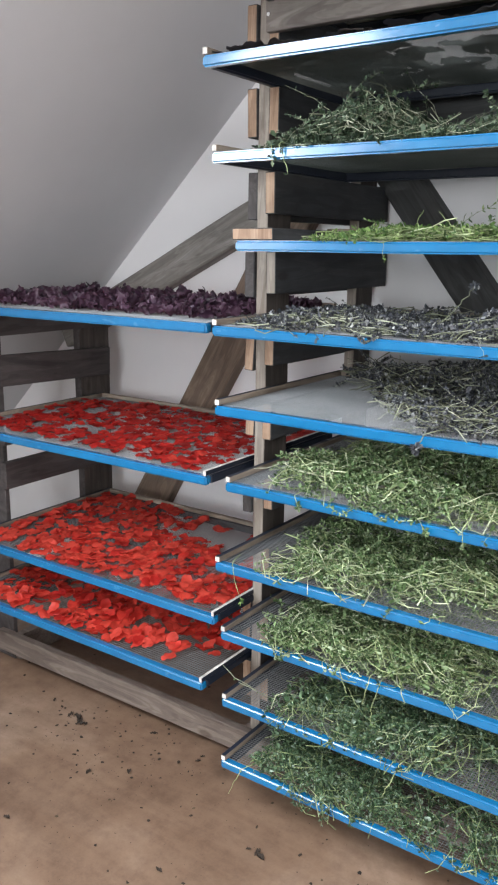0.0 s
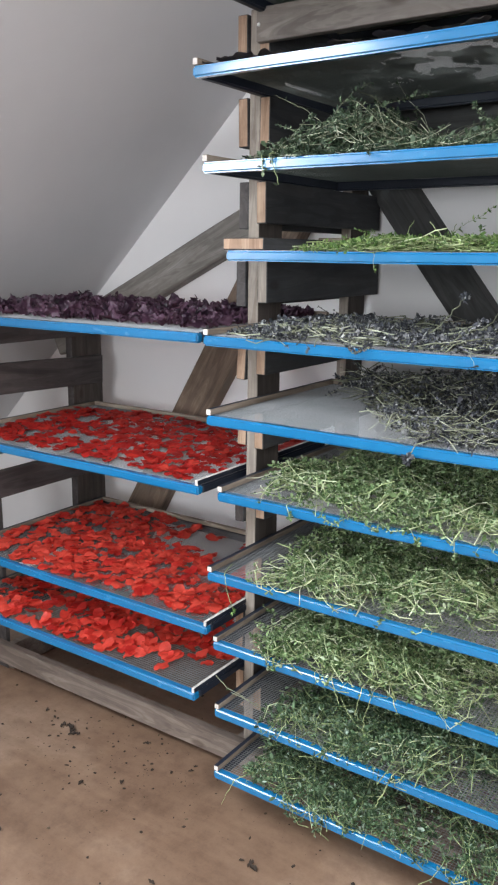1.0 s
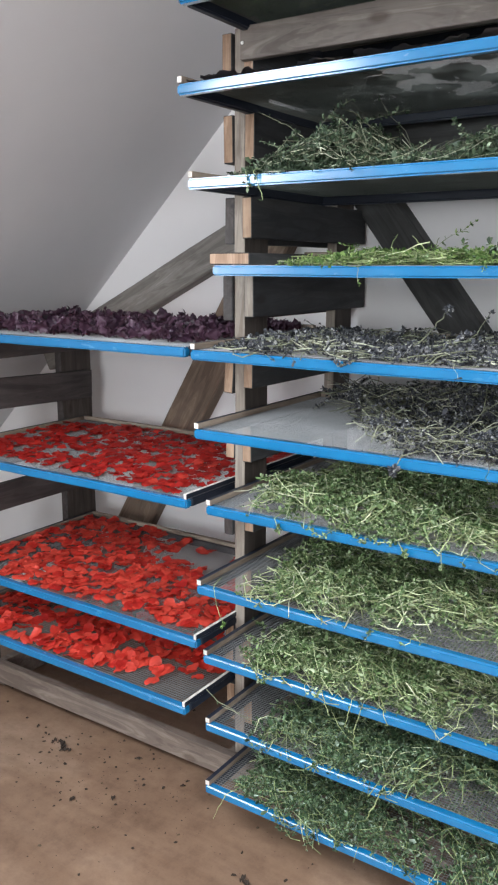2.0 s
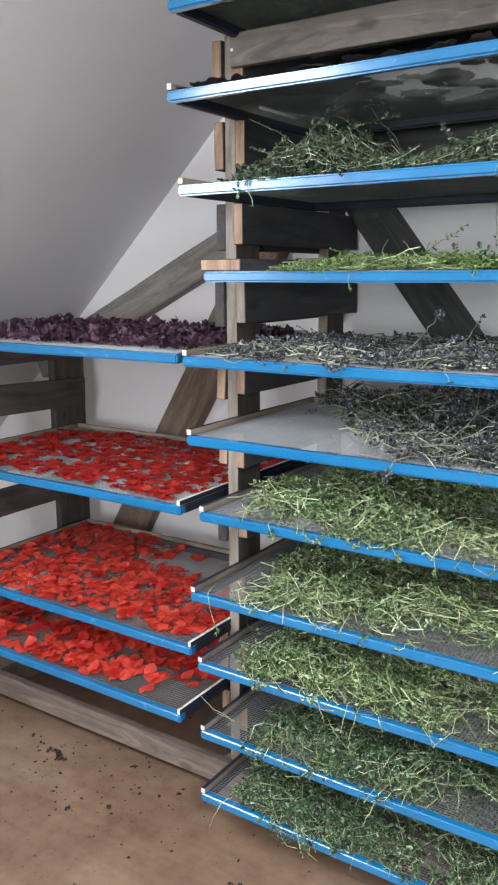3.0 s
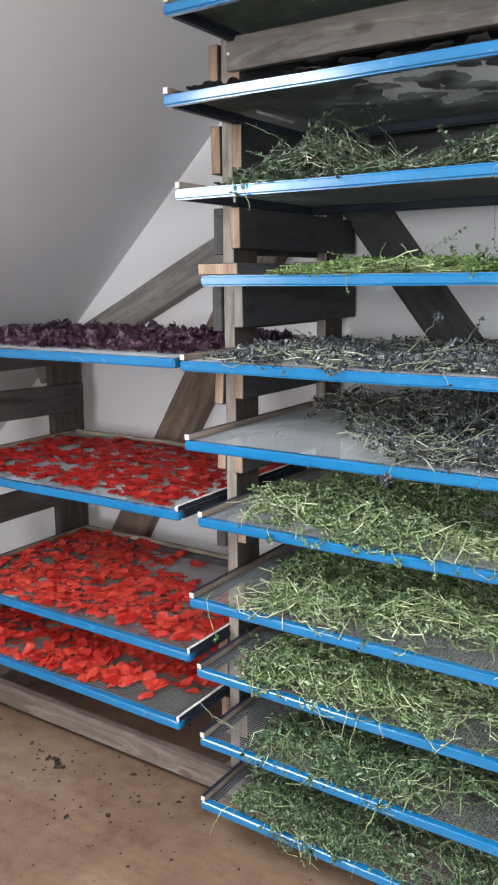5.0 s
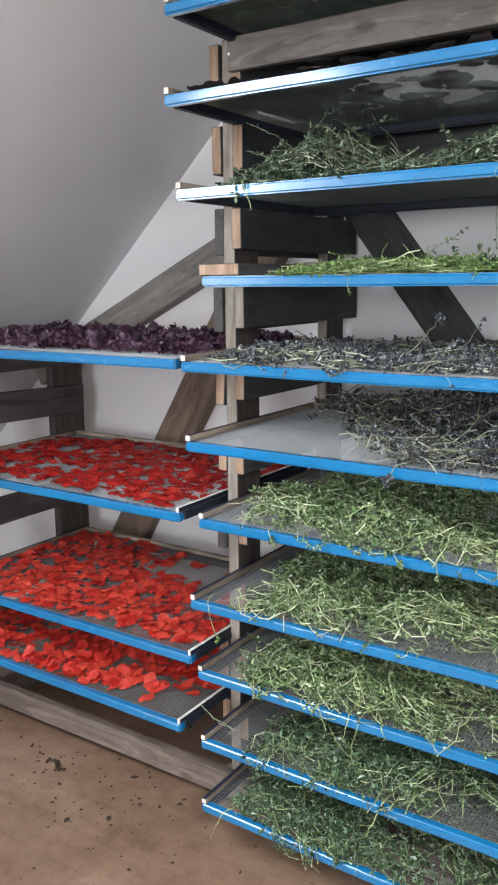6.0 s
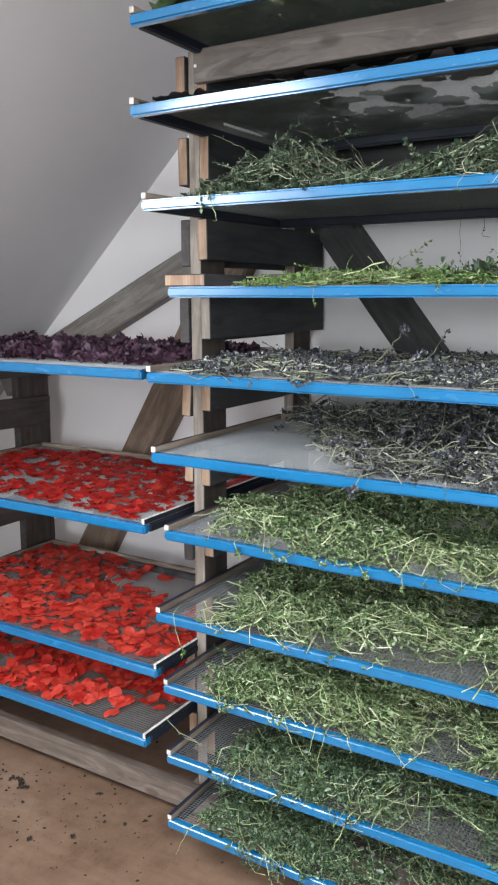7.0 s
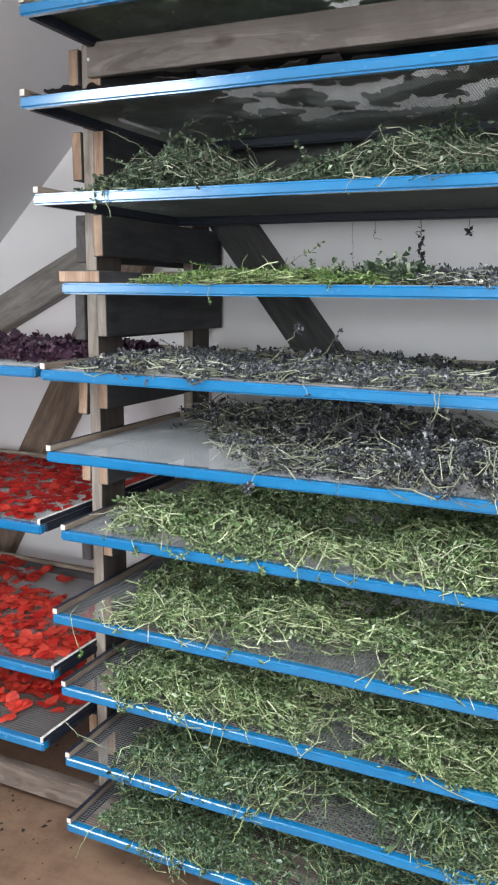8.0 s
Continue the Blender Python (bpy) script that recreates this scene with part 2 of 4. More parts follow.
# ---------- mesh helpers ----------
def mesh_from(bm, name, *materials):
    me = bpy.data.meshes.new(name)
    bm.to_mesh(me)
    bm.free()
    for m in materials:
        me.materials.append(m)
    return me


def add_box(bm, x0, x1, y0, y1, z0, z1, mat_index=0, bevel=0.0):
    vs = [bm.verts.new((x, y, z)) for x in (x0, x1) for y in (y0, y1) for z in (z0, z1)]
    quads = ((0, 1, 3, 2), (4, 6, 7, 5), (0, 4, 5, 1), (2, 3, 7, 6), (0, 2, 6, 4), (1, 5, 7, 3))
    faces = [bm.faces.new([vs[i] for i in q]) for q in quads]
    for f in faces:
        f.material_index = mat_index
    if bevel:
        edges = list({e for f in faces for e in f.edges})
        bmesh.ops.bevel(bm, geom=edges, offset=bevel, segments=1, affect="EDGES")
    return vs


def box_bm(x0, x1, y0, y1, z0, z1, bevel=0.0):
    bm = bmesh.new()
    add_box(bm, x0, x1, y0, y1, z0, z1, 0, bevel)
    return bm


def part(name, bm, material, parent, label=""):
    mats = material if isinstance(material, (list, tuple)) else (material,)
    ob = new(name, mesh_from(bm, name, *mats))
    ob.parent = parent
    if label:
        ob["label"] = label
    return ob


def thing(name, label, category, group="", at=(0, 0, 0)):
    ob = new(name)
    ob.location = at
    ob.empty_display_size = 0.05
    return tagged(ob, label, category, group)


def wavy(bm, amount, scale, seed):
    """Slight unevenness of sawn timber."""
    for v in bm.verts:
        n = noise.noise_vector(v.co * scale + Vector((seed, seed * 0.7, -seed)))
        v.co += n * amount


def plank(length, width, thick, axis, seed, end_mat=1, bevel=0.002, warp=0.0015, cuts=6):
    """A sawn plank from the origin along one axis: width upright, the ends in a second material."""
    bm = bmesh.new()
    add_box(bm, 0, length, -thick / 2, thick / 2, -width / 2, width / 2)
    ends = [f for f in bm.faces if abs(f.normal.x) > 0.9 or abs(sum(v.co.x for v in f.verts) / 4 - length / 2) > length * 0.49]
    for f in ends:
        f.material_index = end_mat
    bmesh.ops.subdivide_edges(bm, edges=[e for e in bm.edges if abs(e.verts[0].co.x - e.verts[1].co.x) > length * 0.9], cuts=cuts)
    bm.normal_update()
    sharp = [e for e in bm.edges if len(e.link_faces) == 2 and e.calc_face_angle(0) > 0.8]
    bmesh.ops.bevel(bm, geom=sharp, offset=bevel, segments=1, affect="EDGES")
    wavy(bm, warp, 3.0, seed)
    if axis == "y":
        bmesh.ops.rotate(bm, verts=bm.verts, cent=(0, 0, 0), matrix=Matrix.Rotation(radians(90), 3, "Z"))
    if axis == "z":
        bmesh.ops.rotate(bm, verts=bm.verts, cent=(0, 0, 0), matrix=Matrix.Rotation(radians(-90), 3, "Y"))
    return bm


# ---------- the room ----------
def structure(name, bm, material, label, category):
    ob = new(name, mesh_from(bm, name, material))
    return tagged(ob, label, category, kind="structure")


structure("floor", box_bm(slope_x(0.0) - 0.3, WALL_E, WALL_S, WALL_N, -0.10, 0.0), FLOOR,
          "worn tan chipboard attic floor strewn with plant crumbs", "floor")
bm = bmesh.new()
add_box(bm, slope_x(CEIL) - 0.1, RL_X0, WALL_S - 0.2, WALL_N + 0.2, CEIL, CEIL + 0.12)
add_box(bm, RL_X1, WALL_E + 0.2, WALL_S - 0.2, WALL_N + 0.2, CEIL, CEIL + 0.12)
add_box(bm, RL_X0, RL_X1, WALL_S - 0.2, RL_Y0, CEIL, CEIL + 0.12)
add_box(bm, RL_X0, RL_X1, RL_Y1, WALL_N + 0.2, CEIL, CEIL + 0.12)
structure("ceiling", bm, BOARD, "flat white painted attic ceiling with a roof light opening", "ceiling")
structure("wall_north", box_bm(slope_x(0.0) - 0.4, WALL_E + 0.2, WALL_N, WALL_N + 0.2, -0.1, CEIL + 0.1), PLASTER,
          "white plastered gable wall behind the racks", "wall")
bm = bmesh.new()
add_box(bm, slope_x(0.0) - 0.4, SW_X0, WALL_S - 0.2, WALL_S, -0.1, CEIL + 0.1)
add_box(bm, SW_X1, WALL_E + 0.2, WALL_S - 0.2, WALL_S, -0.1, CEIL + 0.1)
add_box(bm, SW_X0, SW_X1, WALL_S - 0.2, WALL_S, -0.1, SW_Z0)
add_box(bm, SW_X0, SW_X1, WALL_S - 0.2, WALL_S, SW_Z1, CEIL + 0.1)
structure("wall_south", bm, PLASTER, "white plastered gable wall with a window opening", "wall")

structure("wall_east", box_bm(WALL_E, WALL_E + 0.15, WALL_S, WALL_N, -0.1, CEIL), PLASTER, "white plastered side wall of the attic", "wall")


# roof slope with the roof window's opening
def slope_box(bm, y0, y1, z0, z1, thick=0.30):
    lo, hi = slope_x(z0), slope_x(z1)
    off = Vector((-thick * 0.70, 0, thick * 0.72))
    pts = [Vector((lo, y0, z0)), Vector((lo, y1, z0)), Vector((hi, y1, z1)), Vector((hi, y0, z1))]
    vs = [bm.verts.new(p) for p in pts] + [bm.verts.new(p + off) for p in pts]
    for q in ((0, 1, 2, 3), (7, 6, 5, 4), (0, 4, 5, 1), (1, 5, 6, 2), (2, 6, 7, 3), (3, 7, 4, 0)):
        bm.faces.new([vs[i] for i in q])


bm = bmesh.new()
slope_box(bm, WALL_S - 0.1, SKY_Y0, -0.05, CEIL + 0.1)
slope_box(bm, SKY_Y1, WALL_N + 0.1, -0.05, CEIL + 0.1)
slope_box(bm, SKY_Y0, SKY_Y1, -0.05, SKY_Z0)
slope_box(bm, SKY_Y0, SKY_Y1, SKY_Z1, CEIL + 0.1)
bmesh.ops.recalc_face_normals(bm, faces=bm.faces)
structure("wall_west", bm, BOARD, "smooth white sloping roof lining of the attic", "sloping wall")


# timbers on the gable wall
def wall_timber(name, x0, z0, x1, z1, width, material, label, seed, depth=0.07):
    length = math.hypot(x1 - x0, z1 - z0)
    bm = plank(length, width, depth, "x", seed, 0, 0.006, 0.003, 10)
    ob = new(name, mesh_from(bm, name, material))
    ob.matrix_world = Matrix.Translation((x0, WALL_N - depth / 2 + 0.004, z0)) @ Matrix.Rotation(-math.atan2(z1 - z0, x1 - x0), 4, "Y")
    return tagged(ob, label, "timber brace", kind="structure")


wall_timber("brace_trim_1", -2.72, 1.160, -1.42, 1.792, 0.118, GREY_BRACE, "greyish weathered timber strut on the gable wall", 1.0)
wall_timber("brace_trim_2", -2.46, 0.12, -1.36, 1.98, 0.150, BRACE_WOOD, "brown sloping timber brace on the gable wall", 2.0)
wall_timber("brace_trim_3", -1.408, 2.06, 0.097, 0.12, 0.124, SHADED_TIMBER, "weathered timber brace on the gable wall, coloured dark for the shade there", 3.0)

# ---------- timber rack ----------
rack = thing("drying_rack", "tall drying rack of weathered rough-sawn planks standing on the floor", "rack")
CX = -1.2555            # middle of the centre posts
LX = -2.378            # middle of the far end posts
RX = 0.060             # middle of the other end posts


def rack_plank(name, length, width, thick, axis, at, material, seed, turn=0.0, ends=None, label=""):
    bm = plank(length, width, thick, axis, seed)
    ob = part(name, bm, (material, ends or material), rack, label)
    ob.matrix_basis = Matrix.Translation(at) @ Matrix.Rotation(radians(turn), 4, "Y")
    return ob


def end_frame(x, top, seed, rear=2.375, timber=None, depth=0.058, front=True):
    """Front and rear post, planks set edge-on to the front."""
    for k, (y, d) in enumerate(((1.865, 0.058), (rear, depth))):
        if k == 0 and not front:
            continue
        bm = bmesh.new()
        add_box(bm, -0.0165, 0.0165, -d, d, 0.0, top)
        bmesh.ops.subdivide_edges(bm, edges=[e for e in bm.edges if abs(e.verts[0].co.z - e.verts[1].co.z) > 0.5], cuts=14)
        bm.normal_update()
        sharp = [e for e in bm.edges if len(e.link_faces) == 2 and e.calc_face_angle(0) > 0.8]
        bmesh.ops.bevel(bm, geom=sharp, offset=0.002, segments=1, affect="EDGES")
        bm.normal_update()
        # wide faces across x get the darker wood, narrow faces the grey one
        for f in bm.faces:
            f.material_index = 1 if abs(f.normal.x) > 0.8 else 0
        wavy(bm, 0.0025, 2.5, seed + k)
        ob = part("post", bm, (timber or POST_WOOD, DARK_POST), rack)
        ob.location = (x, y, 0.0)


end_frame(CX, 2.135, 11.0)
end_frame(LX, 1.30, 21.0, 2.274, OLD_WOOD, 0.080, False)
end_frame(RX, 2.135, 31.0)

# the far end's front post is a flat board facing the room
bm = bmesh.new()
add_box(bm, -0.049, 0.049, -0.010, 0.010, 0.0, 1.30, 0, 0.002)
wavy(bm, 0.002, 2.5, 23.0)
part("post", bm, OLD_WOOD, rack).location = (-2.411, 1.815, 0.0)

# tray heights (underside) of the right and left bay, with each tray's own x and y of the front corner
RIGHT = [(2.118, -1.232, 1.530), (1.931, -1.243, 1.535), (1.728, -1.236, 1.560), (1.530, -1.210, 1.620), (1.328, -1.236, 1.562),
         (1.129, -1.235, 1.572), (0.925, -1.221, 1.600), (0.713, -1.233, 1.573), (0.510, -1.227, 1.590), (0.314, -1.219, 1.586), (0.122, -1.222, 1.587)]
LEFT = [(1.330, -1.267, 1.581), (0.924, -1.293, 1.613), (0.529, -1.267, 1.614), (0.335, -1.287, 1.585)]

# bearers nailed to the posts, their tops carry the trays
for k, (z, x, y) in enumerate(RIGHT):
    h = {2: 0.104, 3: 0.109, 4: 0.098, 5: 0.103, 6: 0.103}.get(k, 0.112 if k < 8 else 0.09)
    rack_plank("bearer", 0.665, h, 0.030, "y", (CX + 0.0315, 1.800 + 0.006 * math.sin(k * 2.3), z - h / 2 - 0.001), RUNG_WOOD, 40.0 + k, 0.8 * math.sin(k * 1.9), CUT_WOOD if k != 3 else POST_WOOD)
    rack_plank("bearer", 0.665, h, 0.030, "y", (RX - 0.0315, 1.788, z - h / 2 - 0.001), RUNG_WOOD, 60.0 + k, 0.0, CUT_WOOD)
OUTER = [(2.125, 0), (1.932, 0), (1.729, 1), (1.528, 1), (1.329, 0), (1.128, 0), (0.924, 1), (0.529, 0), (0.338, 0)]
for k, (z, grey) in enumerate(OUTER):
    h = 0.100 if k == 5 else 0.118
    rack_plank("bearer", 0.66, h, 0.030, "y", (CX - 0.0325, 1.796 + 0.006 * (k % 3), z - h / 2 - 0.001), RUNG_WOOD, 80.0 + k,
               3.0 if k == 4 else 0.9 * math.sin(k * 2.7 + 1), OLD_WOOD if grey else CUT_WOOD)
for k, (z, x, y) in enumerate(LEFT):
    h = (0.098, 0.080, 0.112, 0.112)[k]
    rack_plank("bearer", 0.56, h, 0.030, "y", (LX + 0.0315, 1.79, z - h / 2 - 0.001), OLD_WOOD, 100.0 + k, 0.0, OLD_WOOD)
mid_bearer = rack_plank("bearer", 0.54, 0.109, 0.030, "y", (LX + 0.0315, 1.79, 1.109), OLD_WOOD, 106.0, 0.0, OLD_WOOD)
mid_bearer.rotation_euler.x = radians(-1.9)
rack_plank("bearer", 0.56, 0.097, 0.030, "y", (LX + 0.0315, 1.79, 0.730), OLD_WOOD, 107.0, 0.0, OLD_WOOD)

# cross beams along the front and rear, and the floor boards of the frame
beam = rack_plank("cross_beam", 1.38, 0.078, 0.024, "x", (-1.236, 1.792, 2.090), BEAM_WOOD, 120.0, 0.0, None, "wide weathered cross beam with visible grain")
nail_bm = bmesh.new()
bmesh.ops.create_cone(nail_bm, cap_ends=True, segments=10, radius1=0.0045, radius2=0.0035, depth=0.003, matrix=Matrix.Rotation(radians(90), 4, "X"))
NAIL = mat("nail_steel")[0]
NAIL.node_tree.nodes["Principled BSDF"].inputs["Base Color"].default_value = (0.75, 0.74, 0.72, 1)
NAIL.node_tree.nodes["Principled BSDF"].inputs["Roughness"].default_value = 0.4
NAIL.node_tree.nodes["Principled BSDF"].inputs["Metallic"].default_value = 0.7
nail = part("nail", nail_bm, NAIL, beam)
nail.location = (0.008, -0.0145, 0.0)
# the rear beam's dark colour stands in for the shade around it
rack_plank("cross_beam", 1.38, 0.20, 0.024, "x", (-1.236, 2.302, 1.885), SHADED_TIMBER, 121.0)
rack_plank("floor_board", 2.50, 0.077, 0.030, "x", (-2.42, 1.788, 0.079), SKID_WOOD, 122.0, 0.0, None, "grey floor-level plank")
rack_plank("floor_board", 2.50, 0.082, 0.030, "x", (-2.42, 2.448, 0.043), SKID_WOOD, 123.0)
rack_plank("floor_board", 0.56, 0.10, 0.030, "y", (LX + 0.0315, 1.806, 0.055), SKID_WOOD, 124.0)
rack_plank("floor_board", 0.62, 0.10, 0.030, "y", (CX - 0.0325, 1.806, 0.055), SKID_WOOD, 125.0)

# ---------- trays ----------
TR = 1.265                # length of the trays in the right bay
TL, TD, RAIL_H, RAIL_W, BAT_H, BAT_W = 1.062, 0.645, 0.0245, 0.024, 0.0165, 0.0155


def rail(x0, x1, y0, y1, seed):
    bm = box_bm(x0, x1, y0, y1, 0.0, RAIL_H)
    longest = max(x1 - x0, y1 - y0)
    bmesh.ops.subdivide_edges(bm, edges=[e for e in bm.edges if e.calc_length() > longest * 0.9], cuts=8)
    bm.normal_update()
    sharp = [e for e in bm.edges if len(e.link_faces) == 2 and e.calc_face_angle(0) > 0.8]
    bmesh.ops.bevel(bm, geom=sharp, offset=0.0046, segments=3, affect="EDGES")
    wavy(bm, 0.0012, 4.0, seed)
    return bm


def batten(x0, x1, y0, y1, seed, outward):
    """Raw strip on top of the mesh: dark navy on its outer face and, at left, its top, a pale sawn end in front."""
    bm = box_bm(x0, x1, y0, y1, RAIL_H + 0.0015, RAIL_H + BAT_H)
    bm.normal_update()
    for f in bm.faces:
        c = f.calc_center_median()
        if y1 - y0 > x1 - x0 and c.y < y0 + 0.001:
            f.material_index = 1
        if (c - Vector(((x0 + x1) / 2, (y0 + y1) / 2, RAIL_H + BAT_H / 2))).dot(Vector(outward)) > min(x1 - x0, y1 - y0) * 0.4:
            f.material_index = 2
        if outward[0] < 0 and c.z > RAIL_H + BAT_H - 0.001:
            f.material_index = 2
    bmesh.ops.bevel(bm, geom=list(bm.edges), offset=0.0012, segments=1, affect="EDGES")
    wavy(bm, 0.0008, 5.0, seed)
    return bm


def wire_screen(TL, material, pitch, r):
    """Woven screen of square wire."""
    verts, faces = [], []

    def wire(a, b, up):
        d = np.array(b) - np.array(a)
        side = np.array((-d[1], d[0], 0)) / np.hypot(d[0], d[1]) * r
        k = len(verts)
        for p in (a, b):
            p = np.array(p)
            for s, h in ((1, -r), (1, r), (-1, r), (-1, -r)):
                verts.append(tuple(p + side * s + np.array((0, 0, h + up))))
        for i in range(4):
            j = (i + 1) % 4
            faces.append((k + i, k + j, k + 4 + j, k + 4 + i))

    z = RAIL_H + 0.0002
    for i in range(int((TL - 0.03) / pitch)):
        x = 0.015 + i * pitch
        wire((x, 0.020, z), (x, TD - 0.012, z), 0.0)
    for i in range(int((TD - 0.034) / pitch)):
        y = 0.021 + i * pitch
        wire((0.012, y, z), (TL - 0.012, y, z), 0.0007)
    me = bpy.data.meshes.new("mesh_screen")
    me.from_pydata(verts, [], faces)
    me.materials.append(material)
    return me


def build_tray(at, TL, left_batten=True, right_batten=True, wire=None, pitch=0.0054, r=0.00032, look_of="pale fine wire mesh"):
    t = thing("drying_tray", "blue painted wooden drying tray with wire mesh and raw wood edging", "tray", "drying trays", at)
    woods = (SIDE_BATTEN, END_WOOD, NAVY)
    part("front_rail", rail(0, TL, 0, RAIL_W, 1.0), BLUE, t)
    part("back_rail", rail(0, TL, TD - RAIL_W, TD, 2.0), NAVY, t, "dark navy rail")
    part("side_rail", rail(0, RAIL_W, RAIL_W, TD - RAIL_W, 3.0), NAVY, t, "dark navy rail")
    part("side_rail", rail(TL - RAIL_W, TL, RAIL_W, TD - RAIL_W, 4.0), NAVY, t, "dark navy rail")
    if left_batten:
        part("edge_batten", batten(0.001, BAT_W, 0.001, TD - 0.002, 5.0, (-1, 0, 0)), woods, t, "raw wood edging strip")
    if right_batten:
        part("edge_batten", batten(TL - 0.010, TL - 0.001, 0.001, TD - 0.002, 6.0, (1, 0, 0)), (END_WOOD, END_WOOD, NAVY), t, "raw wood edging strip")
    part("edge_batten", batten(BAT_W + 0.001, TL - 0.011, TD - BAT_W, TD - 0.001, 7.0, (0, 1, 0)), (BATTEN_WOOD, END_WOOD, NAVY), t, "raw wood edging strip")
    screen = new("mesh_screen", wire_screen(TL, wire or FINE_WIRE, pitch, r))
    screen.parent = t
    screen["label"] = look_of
    return t


DEEP = Vector((1.0, 1.065, 1.0))     # the trays of the other bay are a little deeper
DARK_MESH = dict(wire=SHADED_WIRE, pitch=0.0060, r=0.00034, look_of="wire mesh coloured dark for the shade under the high trays")
WIDE_MESH = dict(wire=WIRE, pitch=0.0088, r=0.00046, look_of="galvanised square wire mesh")
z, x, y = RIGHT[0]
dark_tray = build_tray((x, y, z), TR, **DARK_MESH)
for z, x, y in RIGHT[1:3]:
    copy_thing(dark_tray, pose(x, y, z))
z, x, y = RIGHT[3]
build_tray((x, y, z), TR, left_batten=False)
z, x, y = RIGHT[4]
fine_tray = build_tray((x, y, z), TR)
for z, x, y in RIGHT[5:7]:
    copy_thing(fine_tray, pose(x, y, z))
z, x, y = RIGHT[7]
wide_tray = build_tray((x, y, z), TR, **WIDE_MESH)
for z, x, y in RIGHT[8:]:
    copy_thing(wide_tray, pose(x, y, z))
z, x, y = LEFT[0]
build_tray((x - TL, y, z), TL, right_batten=False).scale = DEEP
z, x, y = LEFT[1]
build_tray((x - TL, y, z), TL).scale = DEEP
z, x, y = LEFT[2]
left_tray = build_tray((x - TL, y, z), TL, **WIDE_MESH)
left_tray.scale = DEEP
z, x, y = LEFT[3]
copy_thing(left_tray, Matrix.LocRotScale((x - TL, y, z), None, DEEP))

# ---------- herbs ----------
TOP = RAIL_H + 0.002      # height of the mesh above a tray's underside


def soft_noise(xs, ys, seed, scale):
    """Smooth noise in 0..1 for arrays of places."""
    g = np.random.RandomState(seed)
    total = np.zeros_like(xs)
    for octave, weight in ((1.0, 0.55), (2.1, 0.3), (4.3, 0.15)):
        for _ in range(4):
            a, ph = g.uniform(0, 2 * np.pi), g.uniform(0, 2 * np.pi)
            total += weight * 0.25 * np.sin((xs * np.cos(a) + ys * np.sin(a)) * scale * octave * g.uniform(0.7, 1.3) + ph)
    return np.clip(0.5 + total * 1.3, 0, 1)


